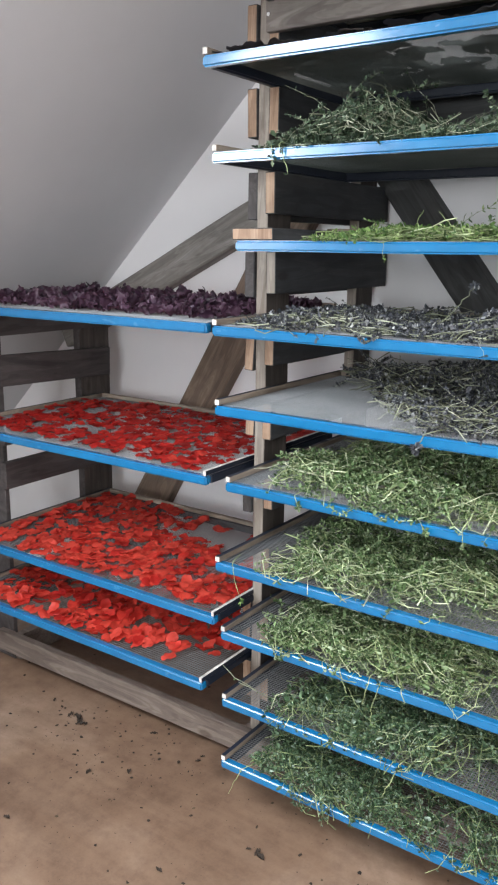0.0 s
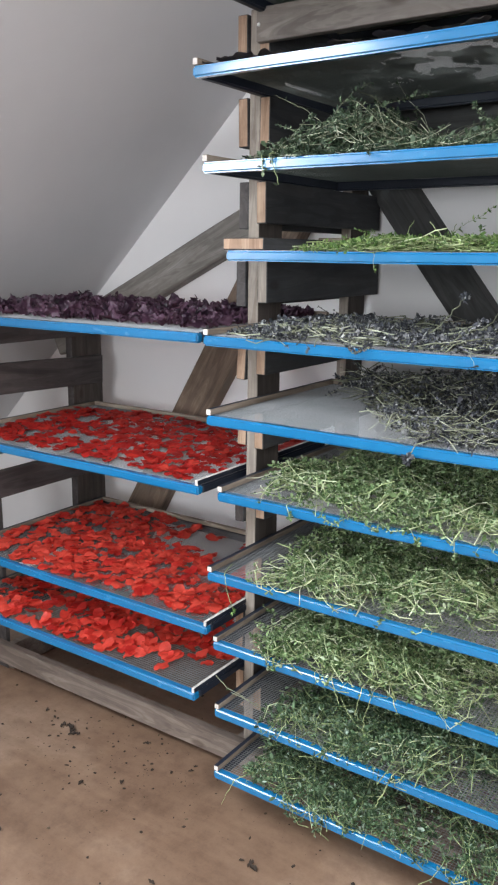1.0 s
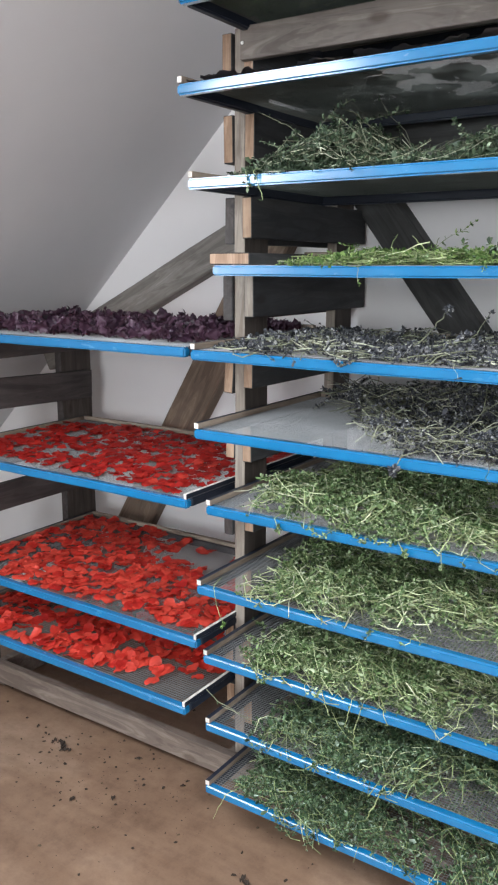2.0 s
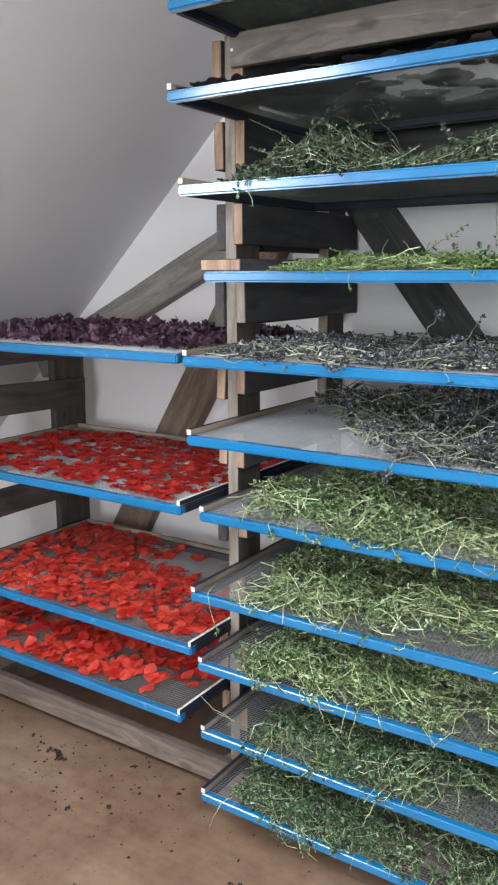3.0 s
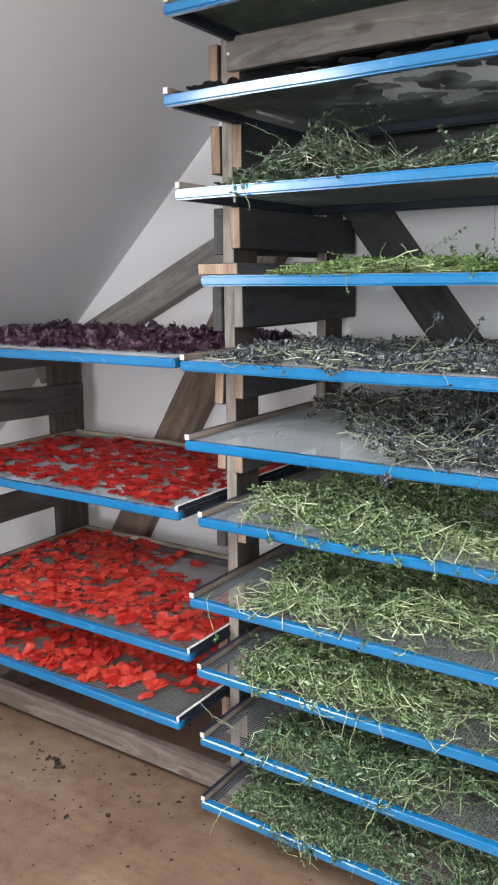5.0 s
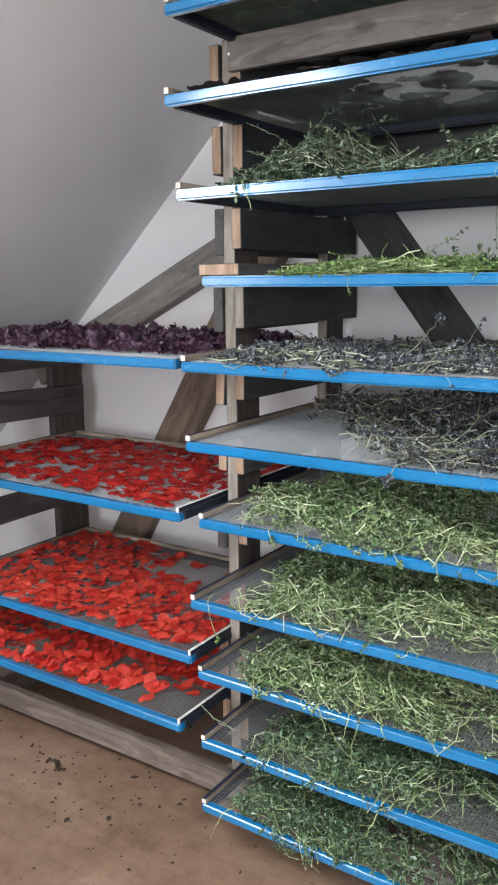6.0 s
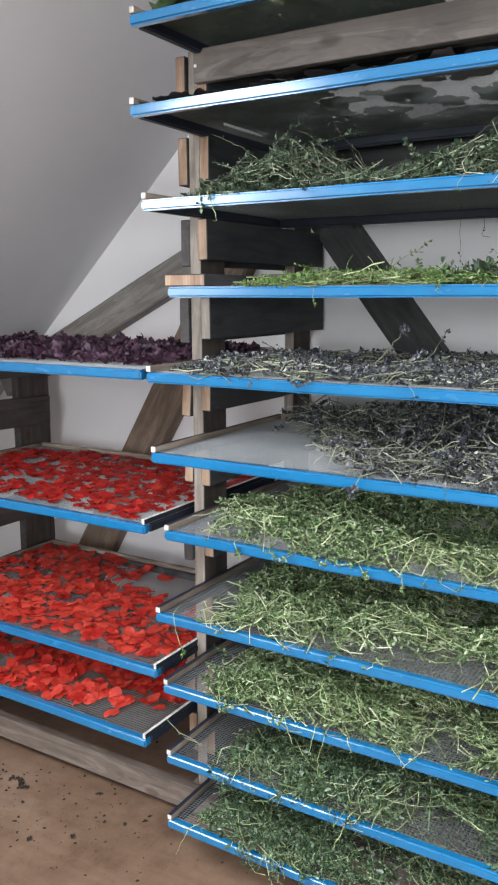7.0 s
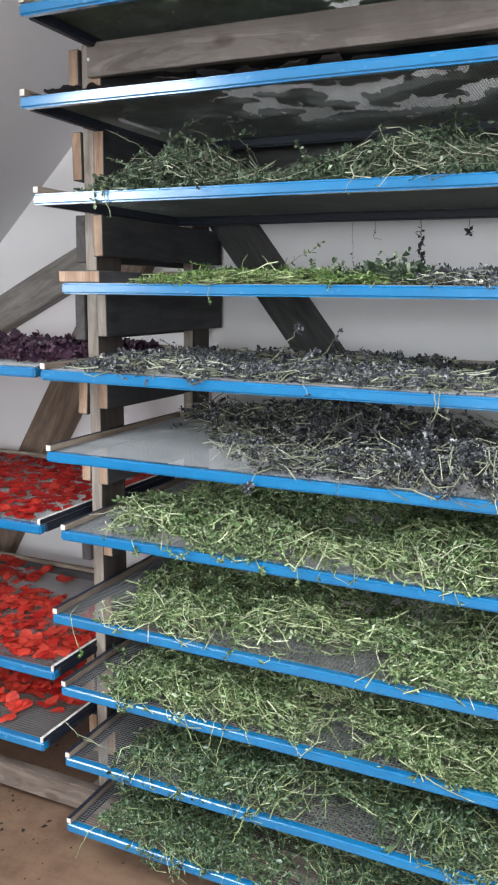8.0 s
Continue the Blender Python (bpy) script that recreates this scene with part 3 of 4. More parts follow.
def herb_pile(name, label, tray, seed, sprigs, leaf_mat, stem_mat, thick=0.07, leaf=0.009, node_gap=0.011, per_node=3,
              length=(0.08, 0.20), margin=(0.10, 0.035, 0.02, 0.02), stick=0.06, droop=10, patch=0.35, stem_r=0.0009, bare=0.0, left_cut=None, spots=(), profile=None, lip=0.020, straw=0.33, leaf_from=0.12, broad=(0.15, 0.28)):
    """A tangled heap of cut sprigs on a tray: curved stems with small folded leaves at the nodes.
    margin: bare strip at the tray's left, front, right, back."""
    g = np.random.RandomState(seed)
    z0, x0, y0 = tray
    ml, mf, mr, mb = margin
    n = sprigs
    bx = g.uniform(ml, TR - mr, n * 3)
    by = mf + (TD - mb - mf) * g.uniform(0, 1, n * 3) ** 1.25
    dens = soft_noise(bx, by, seed + 5, 11.0)
    keep = dens > bare
    if left_cut is not None:
        keep &= bx > ml + left_cut * (1 - by / TD) * 1.0
    for sx, sy, rx, ry in spots:
        keep &= ((bx - sx) / rx) ** 2 + ((by - sy) / ry) ** 2 > 1
    if profile is not None:
        keep &= g.uniform(0, 1, len(bx)) < 0.04 + profile(bx, by)
    bx, by = bx[keep][:n], by[keep][:n]
    n = len(bx)
    ang = (soft_noise(bx, by, seed + 9, 8.0) - 0.55) * 2.2 + g.normal(0, 0.45, n) + g.choice([0, np.pi], n)
    leafy = soft_noise(bx, by, seed + 21, 13.0) + g.normal(0, 0.12, n)
    ln = g.uniform(length[0], length[1], n)
    bend = g.normal(0, 15.0, n)
    K = 7
    s = np.linspace(0, 1, K)
    px, py = np.zeros((n, K)), np.zeros((n, K))
    px[:, 0], py[:, 0] = bx - np.cos(ang) * ln / 2, by - np.sin(ang) * ln / 2
    for k in range(1, K):
        a = ang + bend * ln * (s[k] - 0.5)
        px[:, k] = px[:, k - 1] + np.cos(a) * ln / (K - 1)
        py[:, k] = py[:, k - 1] + np.sin(a) * ln / (K - 1)
    # keep most sprigs within the tray by sliding them back
    slide = np.maximum(ml * g.uniform(0.6, 1.0, n) - px.min(1), 0) - np.maximum(px.max(1) - (TR - 0.025), 0)
    px += slide[:, None]
    over = np.maximum(g.uniform(-lip, 0.02, n) - py.min(1), 0) - np.maximum(py.max(1) - (TD - 0.025), 0)
    py += over[:, None]

    def height(x, y):
        d = np.minimum.reduce([(x - ml * 0.5) / 0.10, (y + 0.01) / 0.07, (TR - x) / 0.06 + 0.2, (TD - y) / 0.05 + 0.3])
        d = np.clip(d, 0.04, 1.0) ** 0.7
        if profile is not None:
            d = d * profile(x, y)
        return thick * d * (patch + (1 - patch) * 1.25 * soft_noise(x, y, seed + 2, 12.0))

    u = g.uniform(0, 1, n) ** 0.55
    pz = u[:, None] * height(px, py) + g.normal(0, 0.21 * min(1.0, thick / 0.08), n)[:, None] * (s - 0.5)[None, :] * ln[:, None]
    up = g.uniform(0, 1, n) < stick
    pz += np.where(up, g.uniform(0.1, 0.4, n) * ln, 0)[:, None] * (s ** 1.5)[None, :]
    pz += g.normal(0, 0.002, (n, K))
    pz = np.maximum(pz, 0.002) - np.maximum(-py, 0) * 0.8
    # a few sprigs hang over the front rail
    if droop:
        hang = g.choice(n, droop, replace=False)
        ln[hang] *= 0.45
        for i in hang:
            cx = g.uniform(ml, TR - mr)
            t = s * ln[i] * 0.75
            px[i] = cx + np.cumsum(g.normal(0, 0.004, K)) + t * g.uniform(-0.6, 0.6)
            flat = np.minimum(t, 0.045)
            py[i] = 0.030 - flat
            pz[i] = 0.006 + 0.006 * np.sin(np.minimum(t / 0.045, 1) * 3) - np.maximum(t - 0.040, 0) * 0.9
    P = np.stack([px, py, pz + TOP], -1)

    # stems: three-sided tubes
    T = np.gradient(P, axis=1)
    T /= np.linalg.norm(T, axis=2, keepdims=True) + 1e-9
    A = np.cross(T, np.array((0.13, 0.21, 0.97)))
    A /= np.linalg.norm(A, axis=2, keepdims=True) + 1e-9
    B = np.cross(T, A)
    rad = (stem_r * g.uniform(0.6, 1.4, n))[:, None, None] * (1.15 - 0.6 * s)[None, :, None]
    ring = [P + rad * (np.cos(q) * A + np.sin(q) * B) for q in (0.0, 2.094, 4.189)]
    sv = np.stack(ring, 2).reshape(-1, 3)
    base = (np.arange(n) * K * 3)[:, None, None]
    kk = (np.arange(K - 1) * 3)[None, :, None]
    jj = np.arange(3)[None, None, :]
    j2 = (jj + 1) % 3
    q = np.stack([base + kk + jj, base + kk + j2, base + kk + 3 + j2, base + kk + 3 + jj], -1).reshape(-1, 4)

    # leaves at the nodes
    cnt = np.maximum((ln / node_gap * np.where(leafy < straw, 0.22, 1.0)).astype(int), 2)
    if droop:
        cnt[hang] = 2
    who = np.repeat(np.arange(n), cnt * per_node)
    f = leaf_from + (1 - leaf_from) * g.uniform(0, 1, len(who)) ** 0.85
    f = np.round(f * cnt[who]) / cnt[who] * 0.98 + g.uniform(0, 0.02, len(who))
    fi = np.clip(f, 0, 0.999) * (K - 1)
    i0 = fi.astype(int)
    w = (fi - i0)[:, None]
    C = P[who, i0] * (1 - w) + P[who, i0 + 1] * w
    td = T[who, i0]
    rv = g.normal(0, 1, (len(who), 3))
    dirn = rv - (rv * td).sum(1, keepdims=True) * td * 0.8 + td * 0.5
    dirn[:, 2] = dirn[:, 2] * 0.7 + 0.15
    dirn /= np.linalg.norm(dirn, axis=1, keepdims=True)
    side = np.cross(dirn, g.normal(0, 1, (len(who), 3)))
    side /= np.linalg.norm(side, axis=1, keepdims=True) + 1e-9
    nrm = np.cross(side, dirn)
    L = (leaf * np.exp(g.normal(0, 0.35, len(who))))[:, None]
    Wd = L * g.uniform(broad[0], broad[1], len(who))[:, None]
    fold = L * g.uniform(-0.05, 0.22, len(who))[:, None]
    tip = C + dirn * L + nrm * L * g.uniform(-0.3, 0.3, len(who))[:, None]
    low, high = C + dirn * L * 0.36, C + dirn * L * 0.74
    lv = np.stack([C, low + side * Wd * 0.8 + nrm * fold, high + side * Wd + nrm * fold, tip, high - side * Wd + nrm * fold, low - side * Wd * 0.8 + nrm * fold], 1).reshape(-1, 3)
    m = len(who)
    off = len(sv) + np.arange(m)[:, None] * 6
    quads = np.concatenate([off + np.array([[0, 1, 2, 3]]), off + np.array([[0, 3, 4, 5]])], 0)

    allv = np.concatenate([sv, lv]) + np.array((x0, y0, z0))
    floor_z = z0 + TOP + 0.0005
    inside = allv[:, 1] > y0 + 0.024
    allv[inside, 2] = np.maximum(allv[inside, 2], floor_z)
    me = bpy.data.meshes.new(name)
    me.vertices.add(len(allv))
    me.vertices.foreach_set("co", allv.astype(np.float32).ravel())
    loops = np.concatenate([q.ravel(), quads.ravel()]).astype(np.int32)
    starts = (np.arange(len(q) + len(quads)) * 4).astype(np.int32)
    me.loops.add(len(loops))
    me.loops.foreach_set("vertex_index", loops)
    me.polygons.add(len(starts))
    me.polygons.foreach_set("loop_start", starts)
    mi = np.zeros(len(starts), np.int32)
    mi[:len(q)] = 1
    me.materials.append(leaf_mat)
    me.materials.append(stem_mat)
    me.polygons.foreach_set("material_index", mi)
    me.update(calc_edges=True)
    ob = new(name, me)
    return tagged(ob, label, "herbs", kind="stuff")


HERB = "green dried herb sprigs with pale stems heaped on a mesh tray"


def two_heaps(x, y):
    """Two mounds with a low saddle between them."""
    a = np.exp(-((x - 0.32) / 0.13) ** 2) * 0.9 + np.exp(-((x - 0.85) / 0.21) ** 2)
    return np.clip(a, 0.05, 1) * (0.45 + 0.55 * np.exp(-((y - 0.25) / 0.22) ** 2))


herb_pile("herb_heap", "dark green dried herb sprigs with long stems in two heaps", RIGHT[2], 102, 1000, LEAF_DARK, STEM_STRAW, thick=0.17, leaf=0.0076,
          node_gap=0.010, per_node=4, length=(0.10, 0.24), margin=(0.12, 0.03, 0.03, 0.05), patch=0.45, stick=0.05, droop=4, stem_r=0.0009, profile=two_heaps, straw=0.22)
herb_pile("herb_heap", "thin litter of dark green herb leaves under the heaps", RIGHT[2], 122, 900, LEAF_DARK, LEAF_DARK, thick=0.012, leaf=0.013,
          node_gap=0.012, per_node=4, margin=(0.20, 0.05, 0.03, 0.03), stick=0.0, droop=0)
herb_pile("herb_heap", "thin layer of fresh bright green herb cuttings on a mesh tray", RIGHT[3], 103, 520, LEAF_FRESH, STEM_GREEN, thick=0.030, leaf=0.0078,
          node_gap=0.011, margin=(0.20, 0.03, 0.50, 0.05), stick=0.010, droop=2, stem_r=0.0011, straw=0.25)
herb_pile("herb_heap", "small clump of dark green leaves on a mesh tray", RIGHT[3], 113, 130, LEAF_DARK, STEM_GREEN, thick=0.040, leaf=0.014,
          node_gap=0.014, per_node=4, length=(0.05, 0.12), margin=(0.66, 0.06, 0.42, 0.15), stick=0.04, droop=0)
herb_pile("herb_heap", "grey green dried herb crumbs spread on a mesh tray", RIGHT[3], 114, 380, LEAF_LAV, STEM_STRAW, thick=0.028, leaf=0.0085,
          node_gap=0.012, margin=(0.84, 0.03, 0.03, 0.05), stick=0.008, droop=0)
LAV = dict(leaf=0.0066, per_node=6, node_gap=0.0085, length=(0.10, 0.24), stem_r=0.0012, straw=0.33, leaf_from=0.40, broad=(0.2, 0.32))
herb_pile("herb_heap", "grey violet dried flower spikes with straw coloured stems on a mesh tray", RIGHT[4], 104, 950, LEAF_LAV, STEM_STRAW, thick=0.027,
          margin=(0.05, 0.03, 0.03, 0.02), stick=0.004, droop=2, **LAV)
herb_pile("herb_heap", "grey violet dried flower spikes in a loose heap on a mesh tray", RIGHT[5], 105, 1150, LEAF_LAV, STEM_STRAW, thick=0.085,
          margin=(0.06, 0.04, 0.03, 0.02), stick=0.015, droop=2, left_cut=0.50, **LAV)
FINE = dict(leaf=0.0080, node_gap=0.0115, per_node=6, stick=0.03, length=(0.07, 0.22))
herb_pile("herb_heap", HERB, RIGHT[6], 106, 1250, LEAF_GREEN, STEM_PALE, thick=0.072, margin=(0.115, 0.018, 0.03, 0.02), droop=3, stem_r=0.0012,
          spots=((0.33, 0.0, 0.12, 0.050),), **FINE)
herb_pile("herb_heap", HERB, RIGHT[7], 107, 1250, LEAF_GREEN, STEM_PALE, thick=0.085, margin=(0.165, 0.018, 0.03, 0.02), droop=3, stem_r=0.0012,
          spots=((0.72, 0.02, 0.16, 0.062),), **FINE)
herb_pile("herb_heap", HERB, RIGHT[8], 108, 1250, LEAF_GREEN, STEM_PALE, thick=0.080, margin=(0.135, 0.018, 0.03, 0.02), droop=4, stem_r=0.0012,
          spots=((0.72, 0.04, 0.11, 0.056),), **FINE)
herb_pile("herb_heap", HERB, RIGHT[9], 109, 1300, LEAF_DEEP, STEM_GREEN, thick=0.080, margin=(0.165, 0.018, 0.03, 0.02), droop=4, stem_r=0.0010,
          spots=((0.80, 0.02, 0.12, 0.048),), lip=0.035, straw=0.2, **FINE)
herb_pile("herb_heap", HERB, RIGHT[10], 110, 1300, LEAF_DEEP, STEM_GREEN, thick=0.075, margin=(0.105, 0.018, 0.03, 0.02), droop=10, stem_r=0.0010,
          spots=((0.60, 0.09, 0.10, 0.035),), lip=0.055, straw=0.2, **FINE)


# ---------- petals and broad leaves ----------
def blade(seed, length, width, shape, cup, ruffle, nu=7, nv=7):
    """A petal or leaf: a round or pointed blade, cupped and ruffled. Returns its points and faces."""
    g = np.random.RandomState(seed)
    verts, faces = [], []
    p1, p2, p3 = g.uniform(0, 6.28, 3)
    skew, curl = g.uniform(-0.15, 0.15), g.uniform(-0.5, 1.0)
    for j in range(nv):
        for i in range(nu):
            u, v = 2 * i / (nu - 1) - 1, 2 * j / (nv - 1) - 1
            x = u * math.sqrt(1 - v * v / 2)
            y = v * math.sqrt(1 - u * u / 2)
            r2 = x * x + y * y
            k = (y + 1) / 2
            if shape == "petal":
                x *= 0.48 + 0.52 * k ** 0.7
                y += 0.05 * math.sin(5 * x + p1) * r2
            else:
                x *= 0.35 + 0.65 * math.sin(math.pi * min(1, 0.12 + 0.80 * (1 - k))) * 1.25
                x += 0.10 * math.sin(9 * y + p1) * abs(u)
            x += skew * y * y
            z = cup * (x * x * 0.5 + curl * (y + 0.2) ** 2 * 0.35) * width * 0.5
            z += ruffle * r2 * (math.sin(6.0 * x + 3.5 * y + p2) * 0.6 + math.sin(7.5 * y - 4.5 * x + p3) * 0.6)
            verts.append((x * width / 2, y * length / 2, z))
    for j in range(nv - 1):
        for i in range(nu - 1):
            a = j * nu + i
            faces.append((a, a + 1, a + nu + 1, a + nu))
    verts = np.array(verts)
    verts[:, 2] -= verts[:, 2].min()
    return verts, faces


def blade_mesh(name, material, *args):
    verts, faces = blade(*args)
    me = bpy.data.meshes.new(name)
    me.from_pydata([tuple(v) for v in verts], [], faces)
    me.materials.append(material)
    me.shade_smooth()
    return me


def strewn(g, count, length, allowed, gap, crowd):
    """Places on a tray, at most so many crowded within the gap of one another."""
    placed = []
    for _ in range(count * 40):
        if len(placed) >= count:
            break
        x, y = g.uniform(0.03, length - 0.03), g.uniform(0.022, TD - 0.035)
        if not allowed(x, y):
            continue
        near = sum(1 for p in placed if (p[0] - x) ** 2 + (p[1] - y) ** 2 < gap * gap)
        if near > crowd:
            continue
        placed.append((x, y, near))
    return placed


def scatter(thing_name, label, category, piece, meshes, tray, length, seed, count, allowed, tilt, gap, lift, size=(0.8, 1.2), pile=0.0, under=0, crowd=2):
    """Blades strewn over a tray: each of the upper ones a piece of its own, those beneath joined."""
    g = np.random.RandomState(seed)
    z0, x0, y0 = tray
    layer = thing(thing_name, label, category, "", (x0, y0, z0 + TOP))

    def settle(me_co, k, h):
        turn = Euler((radians(g.normal(0, tilt)) + (math.pi if g.uniform() < 0.5 else 0), radians(g.normal(0, tilt)), g.uniform(0, 6.28))).to_matrix()
        zs = me_co @ np.array(turn)[2] * k
        return turn, max(h - np.percentile(zs, 25), 0.0008 - zs.min())

    shapes = []
    for me in meshes:
        co = np.zeros(len(me.vertices) * 3)
        me.vertices.foreach_get("co", co)
        shapes.append(co.reshape(-1, 3))
    base = 0.0
    if under:
        allv, allf = [], []
        for x, y, near in strewn(g, under, length, allowed, gap, crowd + 1):
            w = g.randint(len(meshes))
            k = g.uniform(*size)
            turn, up = settle(shapes[w], k, 0.001 + near * lift * 0.5 + g.uniform(0, 1) * pile * 0.7)
            pts = (shapes[w] * k) @ np.array(turn).T + np.array((x, y, up))
            off = sum(len(v) for v in allv)
            allv.append(pts)
            allf += [tuple(i + off for i in p.vertices) for p in meshes[w].polygons]
        me = bpy.data.meshes.new(piece + "_bed")
        me.from_pydata([tuple(p) for p in np.concatenate(allv)], [], allf)
        me.materials.append(meshes[0].materials[0])
        me.shade_smooth()
        bed = new(piece + "_bed", me)
        bed.parent = layer
        tagged(bed, kind="stuff")
        base = lift * 0.7
    for x, y, near in strewn(g, count, length, allowed, gap, crowd):
        w = g.randint(len(meshes))
        ob = new(piece, meshes[w])
        ob.parent = layer
        k = g.uniform(*size)
        turn, up = settle(shapes[w], k, 0.001 + base + near * lift + (g.uniform(0, 1) ** 1.5) * pile)
        ob.matrix_basis = Matrix.LocRotScale((x, y, up), turn.to_euler(), (k, k, k))
    return layer


def holes(seed, level, scale=9.0):
    def test(x, y):
        return float(soft_noise(np.array([x]), np.array([y]), seed, scale)[0]) > level
    return test


petals = [blade_mesh("petal", PETAL, 300 + i, 0.046 + 0.003 * (i % 3), 0.050 + 0.004 * (i % 4), "petal", 0.35 + 0.2 * (i % 3), 0.0034) for i in range(10)]


def left_local(k):
    z, x, y = LEFT[k]
    return (z, x - TL, y)


h2, h3, h4 = holes(411, 0.11, 30.0), holes(402, 0.12, 34.0), holes(413, 0.13, 28.0)
scatter("petal_layer", "bright red flower petals spread thinly over a mesh tray", "petals", "petal", petals, left_local(1), TL, 501, 300,
        lambda x, y: (h2(x, y) or x > TL - 0.22) and 0.060 - 0.030 * x < y < 0.605, 5, 0.027, 0.0014, (0.60, 0.90), 0.002, 520, 3).scale = DEEP
scatter("petal_layer", "thick bed of bright red flower petals on a mesh tray", "petals", "petal", petals, left_local(2), TL, 502, 300,
        lambda x, y: (h3(x, y) or 0.05 < y < 0.12) and not (x > 0.58 and y > 0.55 + 0.03 * math.sin(x * 40)) and ((x - 0.70) / 0.13) ** 2 + ((y - 0.47) / 0.05) ** 2 > 1 and y > (0.028 if x < 0.6 else 0.045), 9, 0.026, 0.0026, (0.60, 0.90), 0.005, 620, 3).scale = DEEP
scatter("petal_layer", "loose curled red flower petals on the lowest mesh tray", "petals", "petal", petals, left_local(3), TL, 503, 300,
        lambda x, y: (h4(x, y) or (0.3 < x < 0.9 and 0.08 < y < 0.3)) and y > (0.022 if x < 0.72 else 0.050) and (x < 0.90 or y > 0.14), 14, 0.031, 0.005, (0.74, 1.02), 0.008, 430, 3).scale = DEEP

purple = [blade_mesh("leaf", PURPLE, 330 + i, 0.040 + 0.005 * (i % 3), 0.032 + 0.004 * (i % 3), "petal", 1.0, 0.0085, 8, 8) for i in range(8)]
scatter("leaf_layer", "crinkled dark purple leaves heaped on a mesh tray", "leaves", "leaf", purple, left_local(0), TL, 504, 300,
        lambda x, y: y > 0.05, 32, 0.030, 0.004, (0.7, 1.2), 0.014, 760, 3).scale = DEEP

dark = [blade_mesh("leaf", BIG_DARK, 350 + i, 0.075 + 0.008 * (i % 3), 0.050 + 0.005 * (i % 3), "leaf", 0.1, 0.004, 7, 8) for i in range(6)]
h1 = holes(405, 0.57, 44.0)
scatter("leaf_layer", "sparse dark dried leaves lying on a high mesh tray", "leaves", "leaf", dark, RIGHT[1], TR, 505, 290,
        lambda x, y: (x < 0.40 and not (0.0 < x < 0.10 and 0.28 < y < 0.60)) or (x >= 0.40 and (h1(x, y) or y > 0.53 or (y < 0.10 and x < 0.8))), 5, 0.034, 0.002, (0.6, 1.0), 0.002, 200, 2)
broad = [blade_mesh("leaf", BIG_GREEN, 370 + i, 0.080 + 0.008 * (i % 3), 0.055 + 0.005 * (i % 3), "leaf", 0.2, 0.005, 7, 8) for i in range(6)]
scatter("leaf_layer", "broad green leaves covering the topmost mesh tray", "leaves", "leaf", broad, RIGHT[0], TR, 506, 300,
        lambda x, y: x > 0.03 and not (0.36 < x < 0.43 and 0.30 < y < 0.52) and not (0.60 < x < 0.70 and 0.25 < y < 0.45), 8, 0.034, 0.003, (0.9, 1.35), 0.006, 330)

# ---------- loose wood on a tray ----------
zt, xt, yt = RIGHT[3]
offcut = new("wood_offcut", mesh_from(plank(0.30, 0.028, 0.118, "y", 140.0, 1), "wood_offcut", RUNG_WOOD, CUT_WOOD))
offcut.location = (-1.173, 1.640, zt + RAIL_H + 0.016)
tagged(offcut, "short flat wood offcut with a sawn end on a tray", "wood offcut")
block = new("wood_offcut", mesh_from(plank(0.080, 0.034, 0.060, "x", 141.0, 1), "wood_offcut", BATTEN_WOOD, CUT_WOOD))
block.location = (-1.166, 2.02, zt + RAIL_H + 0.019)
tagged(block, "small grey wood block lying on the back of a tray", "wood offcut")

# ---------- crumbs on the floor ----------
g = np.random.RandomState(77)
verts, faces = [], []
for _ in range(950):
    x, y = g.uniform(-2.3, -0.3), g.uniform(0.9, 2.3)
    if g.uniform() < 0.3:                       # most of the litter falls in front of the skid
        x, y = g.normal(-1.65, 0.25), g.normal(1.60, 0.10)
    r = 0.0012 + 0.0062 * g.uniform() ** 4
    n = 6
    k = len(verts)
    a0 = g.uniform(0, 6.28)
    el = g.uniform(0.4, 1.0)
    for i in range(n):
        a = 2 * math.pi * i / n
        rr = r * g.uniform(0.6, 1.3)
        px_, py_ = rr * math.cos(a), rr * math.sin(a) * el
        verts.append((x + px_ * math.cos(a0) - py_ * math.sin(a0), y + px_ * math.sin(a0) + py_ * math.cos(a0), 0.0005))
    verts.append((x, y, r * g.uniform(0.4, 0.9)))
    for i in range(n):
        faces.append((k + i, k + (i + 1) % n, k + n))
me = bpy.data.meshes.new("plant_crumbs")
me.from_pydata(verts, [], faces)
me.materials.append(CRUMB)
tagged(new("plant_crumbs", me), "dark dry plant crumbs scattered over the floor", "crumbs", kind="stuff")


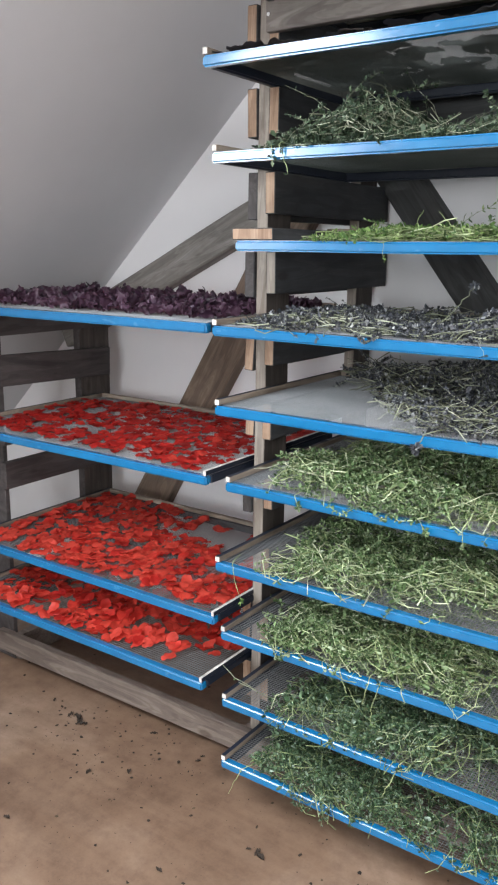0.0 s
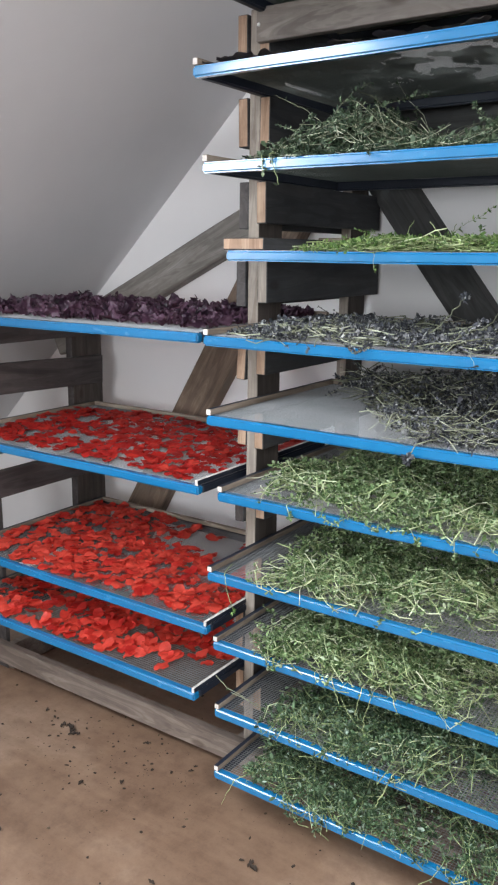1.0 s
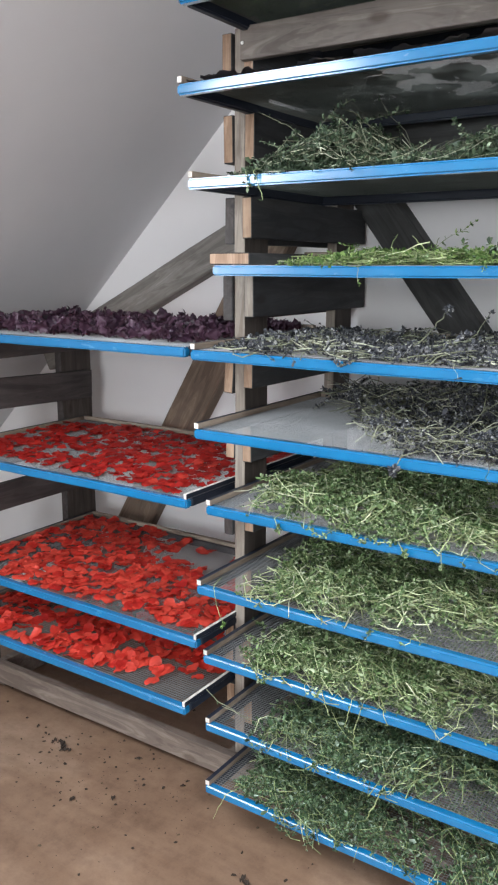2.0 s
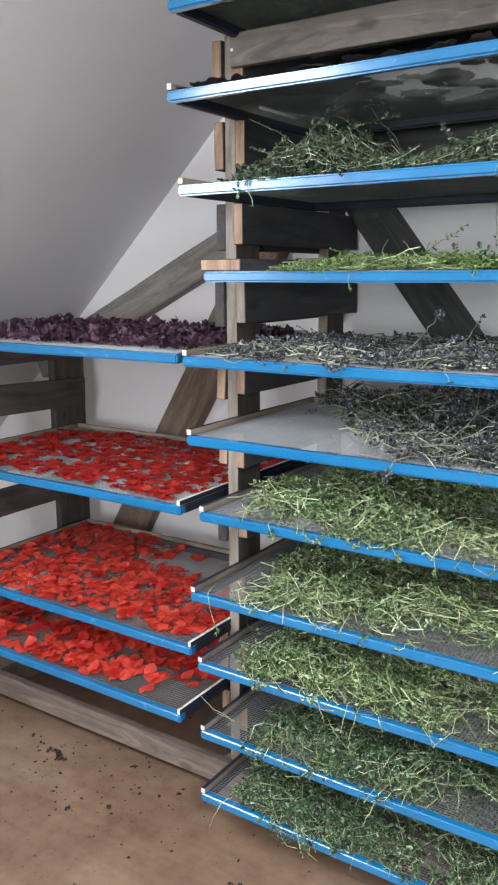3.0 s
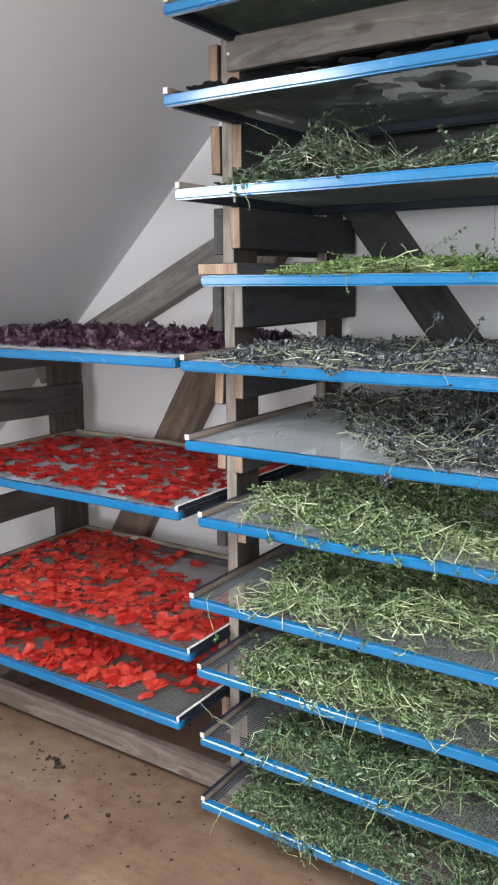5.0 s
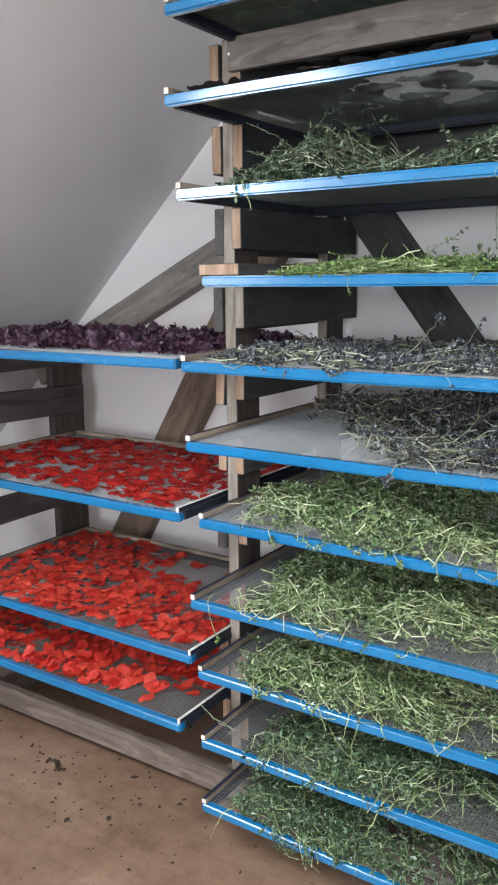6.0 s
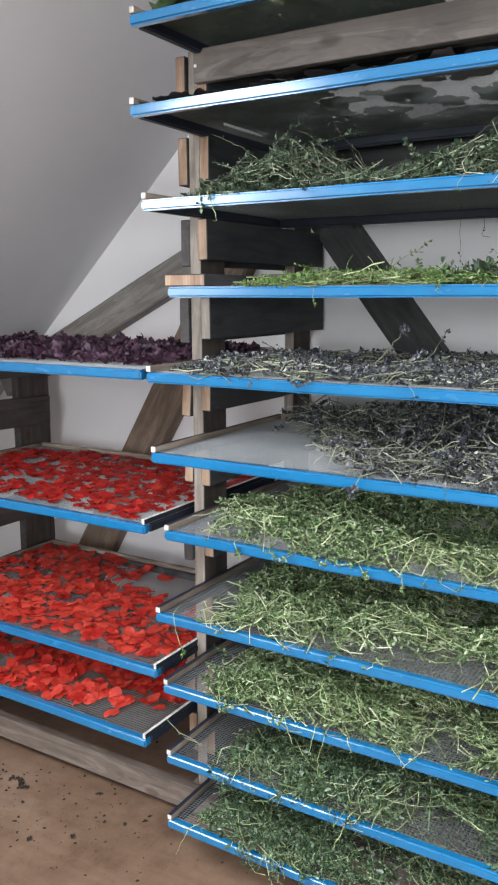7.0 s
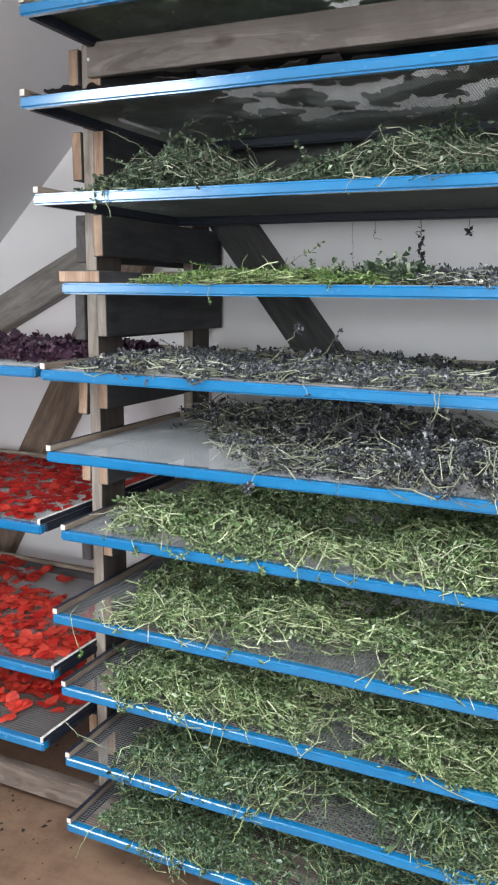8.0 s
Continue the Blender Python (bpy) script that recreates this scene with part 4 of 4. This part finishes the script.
# ---------- loose sprigs ----------
def sprig(points, leaf_mat, stem_mat, seed, label, stem_r=0.0009, leaf=0.008, leaves=14, head=False):
    """A single cut sprig along a few bend points, leaves along it or gathered in a flower head."""
    g = np.random.RandomState(seed)
    p = [Vector(q) for q in points]
    fine = []
    for a, b in zip(p, p[1:]):
        for k in range(4):
            fine.append(a.lerp(b, k / 4) + Vector(g.normal(0, 0.0012, 3)))
    fine.append(p[-1])
    bm = bmesh.new()
    rings = []
    for i, c in enumerate(fine):
        t = (fine[min(i + 1, len(fine) - 1)] - fine[max(i - 1, 0)]).normalized()
        a = t.cross(Vector((0.3, 0.8, 0.2))).normalized()
        b = t.cross(a)
        r = stem_r * (1.2 - 0.5 * i / len(fine))
        rings.append([bm.verts.new(c + (a * math.cos(q) + b * math.sin(q)) * r) for q in (0, 1.57, 3.14, 4.71)])
    for r0, r1 in zip(rings, rings[1:]):
        for i in range(4):
            bm.faces.new((r0[i], r0[(i + 1) % 4], r1[(i + 1) % 4], r1[i]))
    bm.faces.new(rings[0]), bm.faces.new(rings[-1][::-1])
    for f in bm.faces:
        f.material_index = 1
    for k in range(leaves):
        i = len(fine) - 1 - int(abs(g.normal(0, 1.2))) if head else g.randint(2, len(fine))
        c = fine[max(min(i, len(fine) - 1), 0)]
        d = Vector(g.normal(0, 1, 3)).normalized()
        s_ = d.cross(Vector(g.normal(0, 1, 3))).normalized()
        n = s_.cross(d)
        L = leaf * g.uniform(0.6, 1.4)
        vs = [bm.verts.new(c), bm.verts.new(c + d * L * 0.5 + s_ * L * 0.3 + n * L * 0.1), bm.verts.new(c + d * L), bm.verts.new(c + d * L * 0.5 - s_ * L * 0.3 + n * L * 0.1)]
        bm.faces.new((vs[0], vs[1], vs[2])), bm.faces.new((vs[0], vs[2], vs[3]))
    ob = new("herb_sprig", mesh_from(bm, "herb_sprig", leaf_mat, stem_mat))
    return tagged(ob, label, "sprig", "loose sprigs")


DANGLE = "dark withered flower sprig dangling through the tray mesh"
OVER = "pale thin herb stem hanging over the blue tray rail"
sprig([(-0.649, 2.10, 1.758), (-0.648, 2.10, 1.70), (-0.647, 2.10, 1.643), (-0.643, 2.10, 1.613)], BIG_DARK, BIG_DARK, 1, DANGLE, 0.0005, 0.007, 9)
sprig([(-0.474, 2.10, 1.758), (-0.470, 2.10, 1.70), (-0.468, 2.10, 1.66), (-0.473, 2.10, 1.644), (-0.461, 2.10, 1.609)], BIG_DARK, BIG_DARK, 2, DANGLE, 0.0009, 0.016, 24)
sprig([(-0.357, 2.10, 1.758), (-0.354, 2.10, 1.71), (-0.351, 2.10, 1.683)], BIG_DARK, BIG_DARK, 3, DANGLE, 0.0008, 0.014, 12, True)
sprig([(-0.587, 2.10, 1.758), (-0.588, 2.10, 1.70), (-0.595, 2.10, 1.68), (-0.571, 2.10, 1.673)], BIG_DARK, BIG_DARK, 4, DANGLE, 0.0006, 0.006, 3)
sprig([(-1.185, 1.620, 0.752), (-1.178, 1.580, 0.750), (-1.168, 1.564, 0.742), (-1.158, 1.562, 0.698), (-1.139, 1.562, 0.653)], LEAF_FRESH, STEM_PALE, 5, OVER, 0.0010, 0.010, 18, True)
sprig([(-0.285, 1.600, 1.366), (-0.291, 1.556, 1.358), (-0.296, 1.550, 1.316), (-0.310, 1.548, 1.282)], LEAF_LAV, STEM_STRAW, 6, "grey violet flower spike hanging over the blue tray rail", 0.0014, 0.013, 46, True)
sprig([(-0.640, 1.620, 1.168), (-0.672, 1.570, 1.161), (-0.680, 1.564, 1.144), (-0.690, 1.562, 1.126)], LEAF_LAV, STEM_STRAW, 7, "grey violet flower spike hanging over the blue tray rail", 0.0014, 0.013, 46, True)
sprig([(-1.060, 1.600, 1.768), (-1.045, 1.556, 1.758), (-1.027, 1.552, 1.721), (-1.018, 1.551, 1.695)], LEAF_DARK, STEM_PALE, 8, OVER, 0.0010, 0.010, 20)
sprig([(-1.070, 1.590, 1.766), (-1.066, 1.554, 1.756), (-1.060, 1.551, 1.725)], LEAF_DARK, STEM_PALE, 9, OVER, 0.0010, 0.012, 22)
sprig([(-1.010, 1.640, 0.960), (-1.006, 1.594, 0.955), (-0.993, 1.590, 0.930)], LEAF_GREEN, STEM_PALE, 10, OVER, 0.0012, 0.011, 20, True)
sprig([(-0.700, 1.640, 0.965), (-0.683, 1.594, 0.956), (-0.666, 1.590, 0.932)], LEAF_GREEN, STEM_PALE, 11, OVER, 0.0012, 0.011, 24, True)
sprig([(-0.590, 1.640, 0.965), (-0.586, 1.594, 0.955), (-0.580, 1.590, 0.915)], LEAF_GREEN, STEM_PALE, 12, OVER, 0.0010, 0.009, 12, True)
sprig([(-0.880, 1.640, 0.552), (-0.864, 1.586, 0.546), (-0.850, 1.580, 0.52), (-0.837, 1.580, 0.490)], LEAF_GREEN, STEM_PALE, 13, OVER, 0.0011, 0.008, 5)
sprig([(-0.767, 1.660, 0.585), (-0.780, 1.586, 0.549), (-0.794, 1.578, 0.476)], LEAF_GREEN, STEM_PALE, 14, OVER, 0.0011, 0.008, 6)
sprig([(-0.740, 1.660, 0.560), (-0.752, 1.586, 0.549), (-0.770, 1.578, 0.470), (-0.765, 1.578, 0.43)], LEAF_GREEN, STEM_PALE, 15, OVER, 0.0010, 0.008, 12, True)
sprig([(-0.672, 1.640, 0.368), (-0.690, 1.582, 0.352), (-0.708, 1.575, 0.30), (-0.727, 1.575, 0.256)], LEAF_GREEN, STEM_PALE, 16, OVER, 0.0014, 0.007, 3)
sprig([(-1.120, 1.640, 0.155), (-1.142, 1.580, 0.152), (-1.165, 1.574, 0.11), (-1.185, 1.575, 0.062)], LEAF_GREEN, STEM_PALE, 17, OVER, 0.0010, 0.007, 4)
sprig([(-1.225, 1.600, 0.430), (-1.189, 1.605, 0.405), (-1.087, 1.640, 0.352)], LEAF_GREEN, STEM_STRAW, 18, "dry straw coloured stem lying across the tray edge", 0.0011, 0.006, 4)
sprig([(-1.200, 1.640, 0.370), (-1.14, 1.650, 0.356), (-1.07, 1.645, 0.352)], LEAF_GREEN, STEM_STRAW, 19, "dry straw coloured stem lying across the tray edge", 0.0011, 0.006, 4)
sprig([(-0.740, 1.75, 1.365), (-0.699, 1.75, 1.405), (-0.671, 1.75, 1.437), (-0.655, 1.75, 1.462)], LEAF_LAV, STEM_STRAW, 20, "pale flower stalk standing up out of the heap", 0.0012, 0.012, 30, True)
sprig([(-0.660, 1.85, 1.365), (-0.622, 1.85, 1.401), (-0.592, 1.85, 1.451)], LEAF_LAV, STEM_STRAW, 21, "pale flower stalk standing up out of the heap", 0.0012, 0.009, 12, True)

TWIG = "thin dry twig leaning out of a herb heap"
sprig([(-0.970, 1.68, 1.822), (-1.019, 1.68, 1.858), (-1.060, 1.68, 1.879), (-1.113, 1.68, 1.904)], LEAF_DARK, STEM_STRAW, 22, TWIG, 0.0009, 0.008, 9)
sprig([(-0.790, 1.75, 1.575), (-0.798, 1.75, 1.597), (-0.784, 1.75, 1.624)], LEAF_FRESH, STEM_GREEN, 23, TWIG, 0.0010, 0.007, 4)
sprig([(-0.700, 1.75, 1.575), (-0.719, 1.75, 1.591), (-0.747, 1.75, 1.620)], LEAF_FRESH, STEM_PALE, 24, TWIG, 0.0012, 0.006, 3)
sprig([(-0.700, 1.75, 1.572), (-0.695, 1.75, 1.589), (-0.685, 1.75, 1.615)], LEAF_FRESH, STEM_GREEN, 25, TWIG, 0.0010, 0.006, 3)
sprig([(-1.090, 2.00, 1.366), (-1.124, 2.00, 1.383), (-1.166, 2.00, 1.405)], LEAF_LAV, BIG_DARK, 26, TWIG, 0.0013, 0.009, 8)
sprig([(-0.347, 1.600, 0.562), (-0.264, 1.583, 0.539), (-0.183, 1.583, 0.520)], LEAF_GREEN, STEM_PALE, 27, "long pale stem lying across the blue tray rail", 0.0013, 0.007, 2)
sprig([(-0.812, 1.640, 1.562), (-0.812, 1.613, 1.553), (-0.812, 1.611, 1.525), (-0.808, 1.611, 1.514)], LEAF_FRESH, STEM_STRAW, 28, OVER, 0.0008, 0.007, 7, True)
sprig([(-0.300, 1.575, 1.360), (-0.299, 1.553, 1.352), (-0.300, 1.553, 1.322), (-0.270, 1.556, 1.306)], LEAF_LAV, STEM_STRAW, 29, OVER, 0.0014, 0.006, 2)

# ---------- withered leaves on the floor ----------
withered = [blade_mesh("withered_leaf", CRUMB, 390 + i, 0.030, 0.013, "leaf", 0.6, 0.006, 6, 6) for i in range(3)]
for k, (x, y, size) in enumerate(((-1.901, 1.655, 0.9), (-1.882, 1.667, 0.8), (-1.850, 1.650, 1.0), (-1.826, 1.646, 0.8), (-1.534, 1.547, 0.8), (-1.602, 1.740, 0.7),
                                  (-1.442, 1.669, 0.6), (-1.399, 1.710, 0.6), (-1.962, 1.674, 0.5), (-1.40, 1.735, 0.5),
                                  (-1.015, 1.484, 1.0), (-1.030, 1.492, 0.8), (-1.198, 1.297, 0.7), (-1.632, 1.476, 0.8), (-1.669, 1.202, 0.7), (-2.016, 1.689, 0.6), (-1.057, 1.491, 0.5),
                                  (-1.865, 1.660, 1.1), (-1.840, 1.636, 0.9))):
    ob = new("withered_leaf", withered[k % 3])
    ob.matrix_world = Matrix.LocRotScale((x, y, 0.0004), Euler((0.0, 0.0, k * 1.7)), (size, size, size))
    tagged(ob, "small withered dark leaf lying on the floor", "leaf", "fallen leaves")
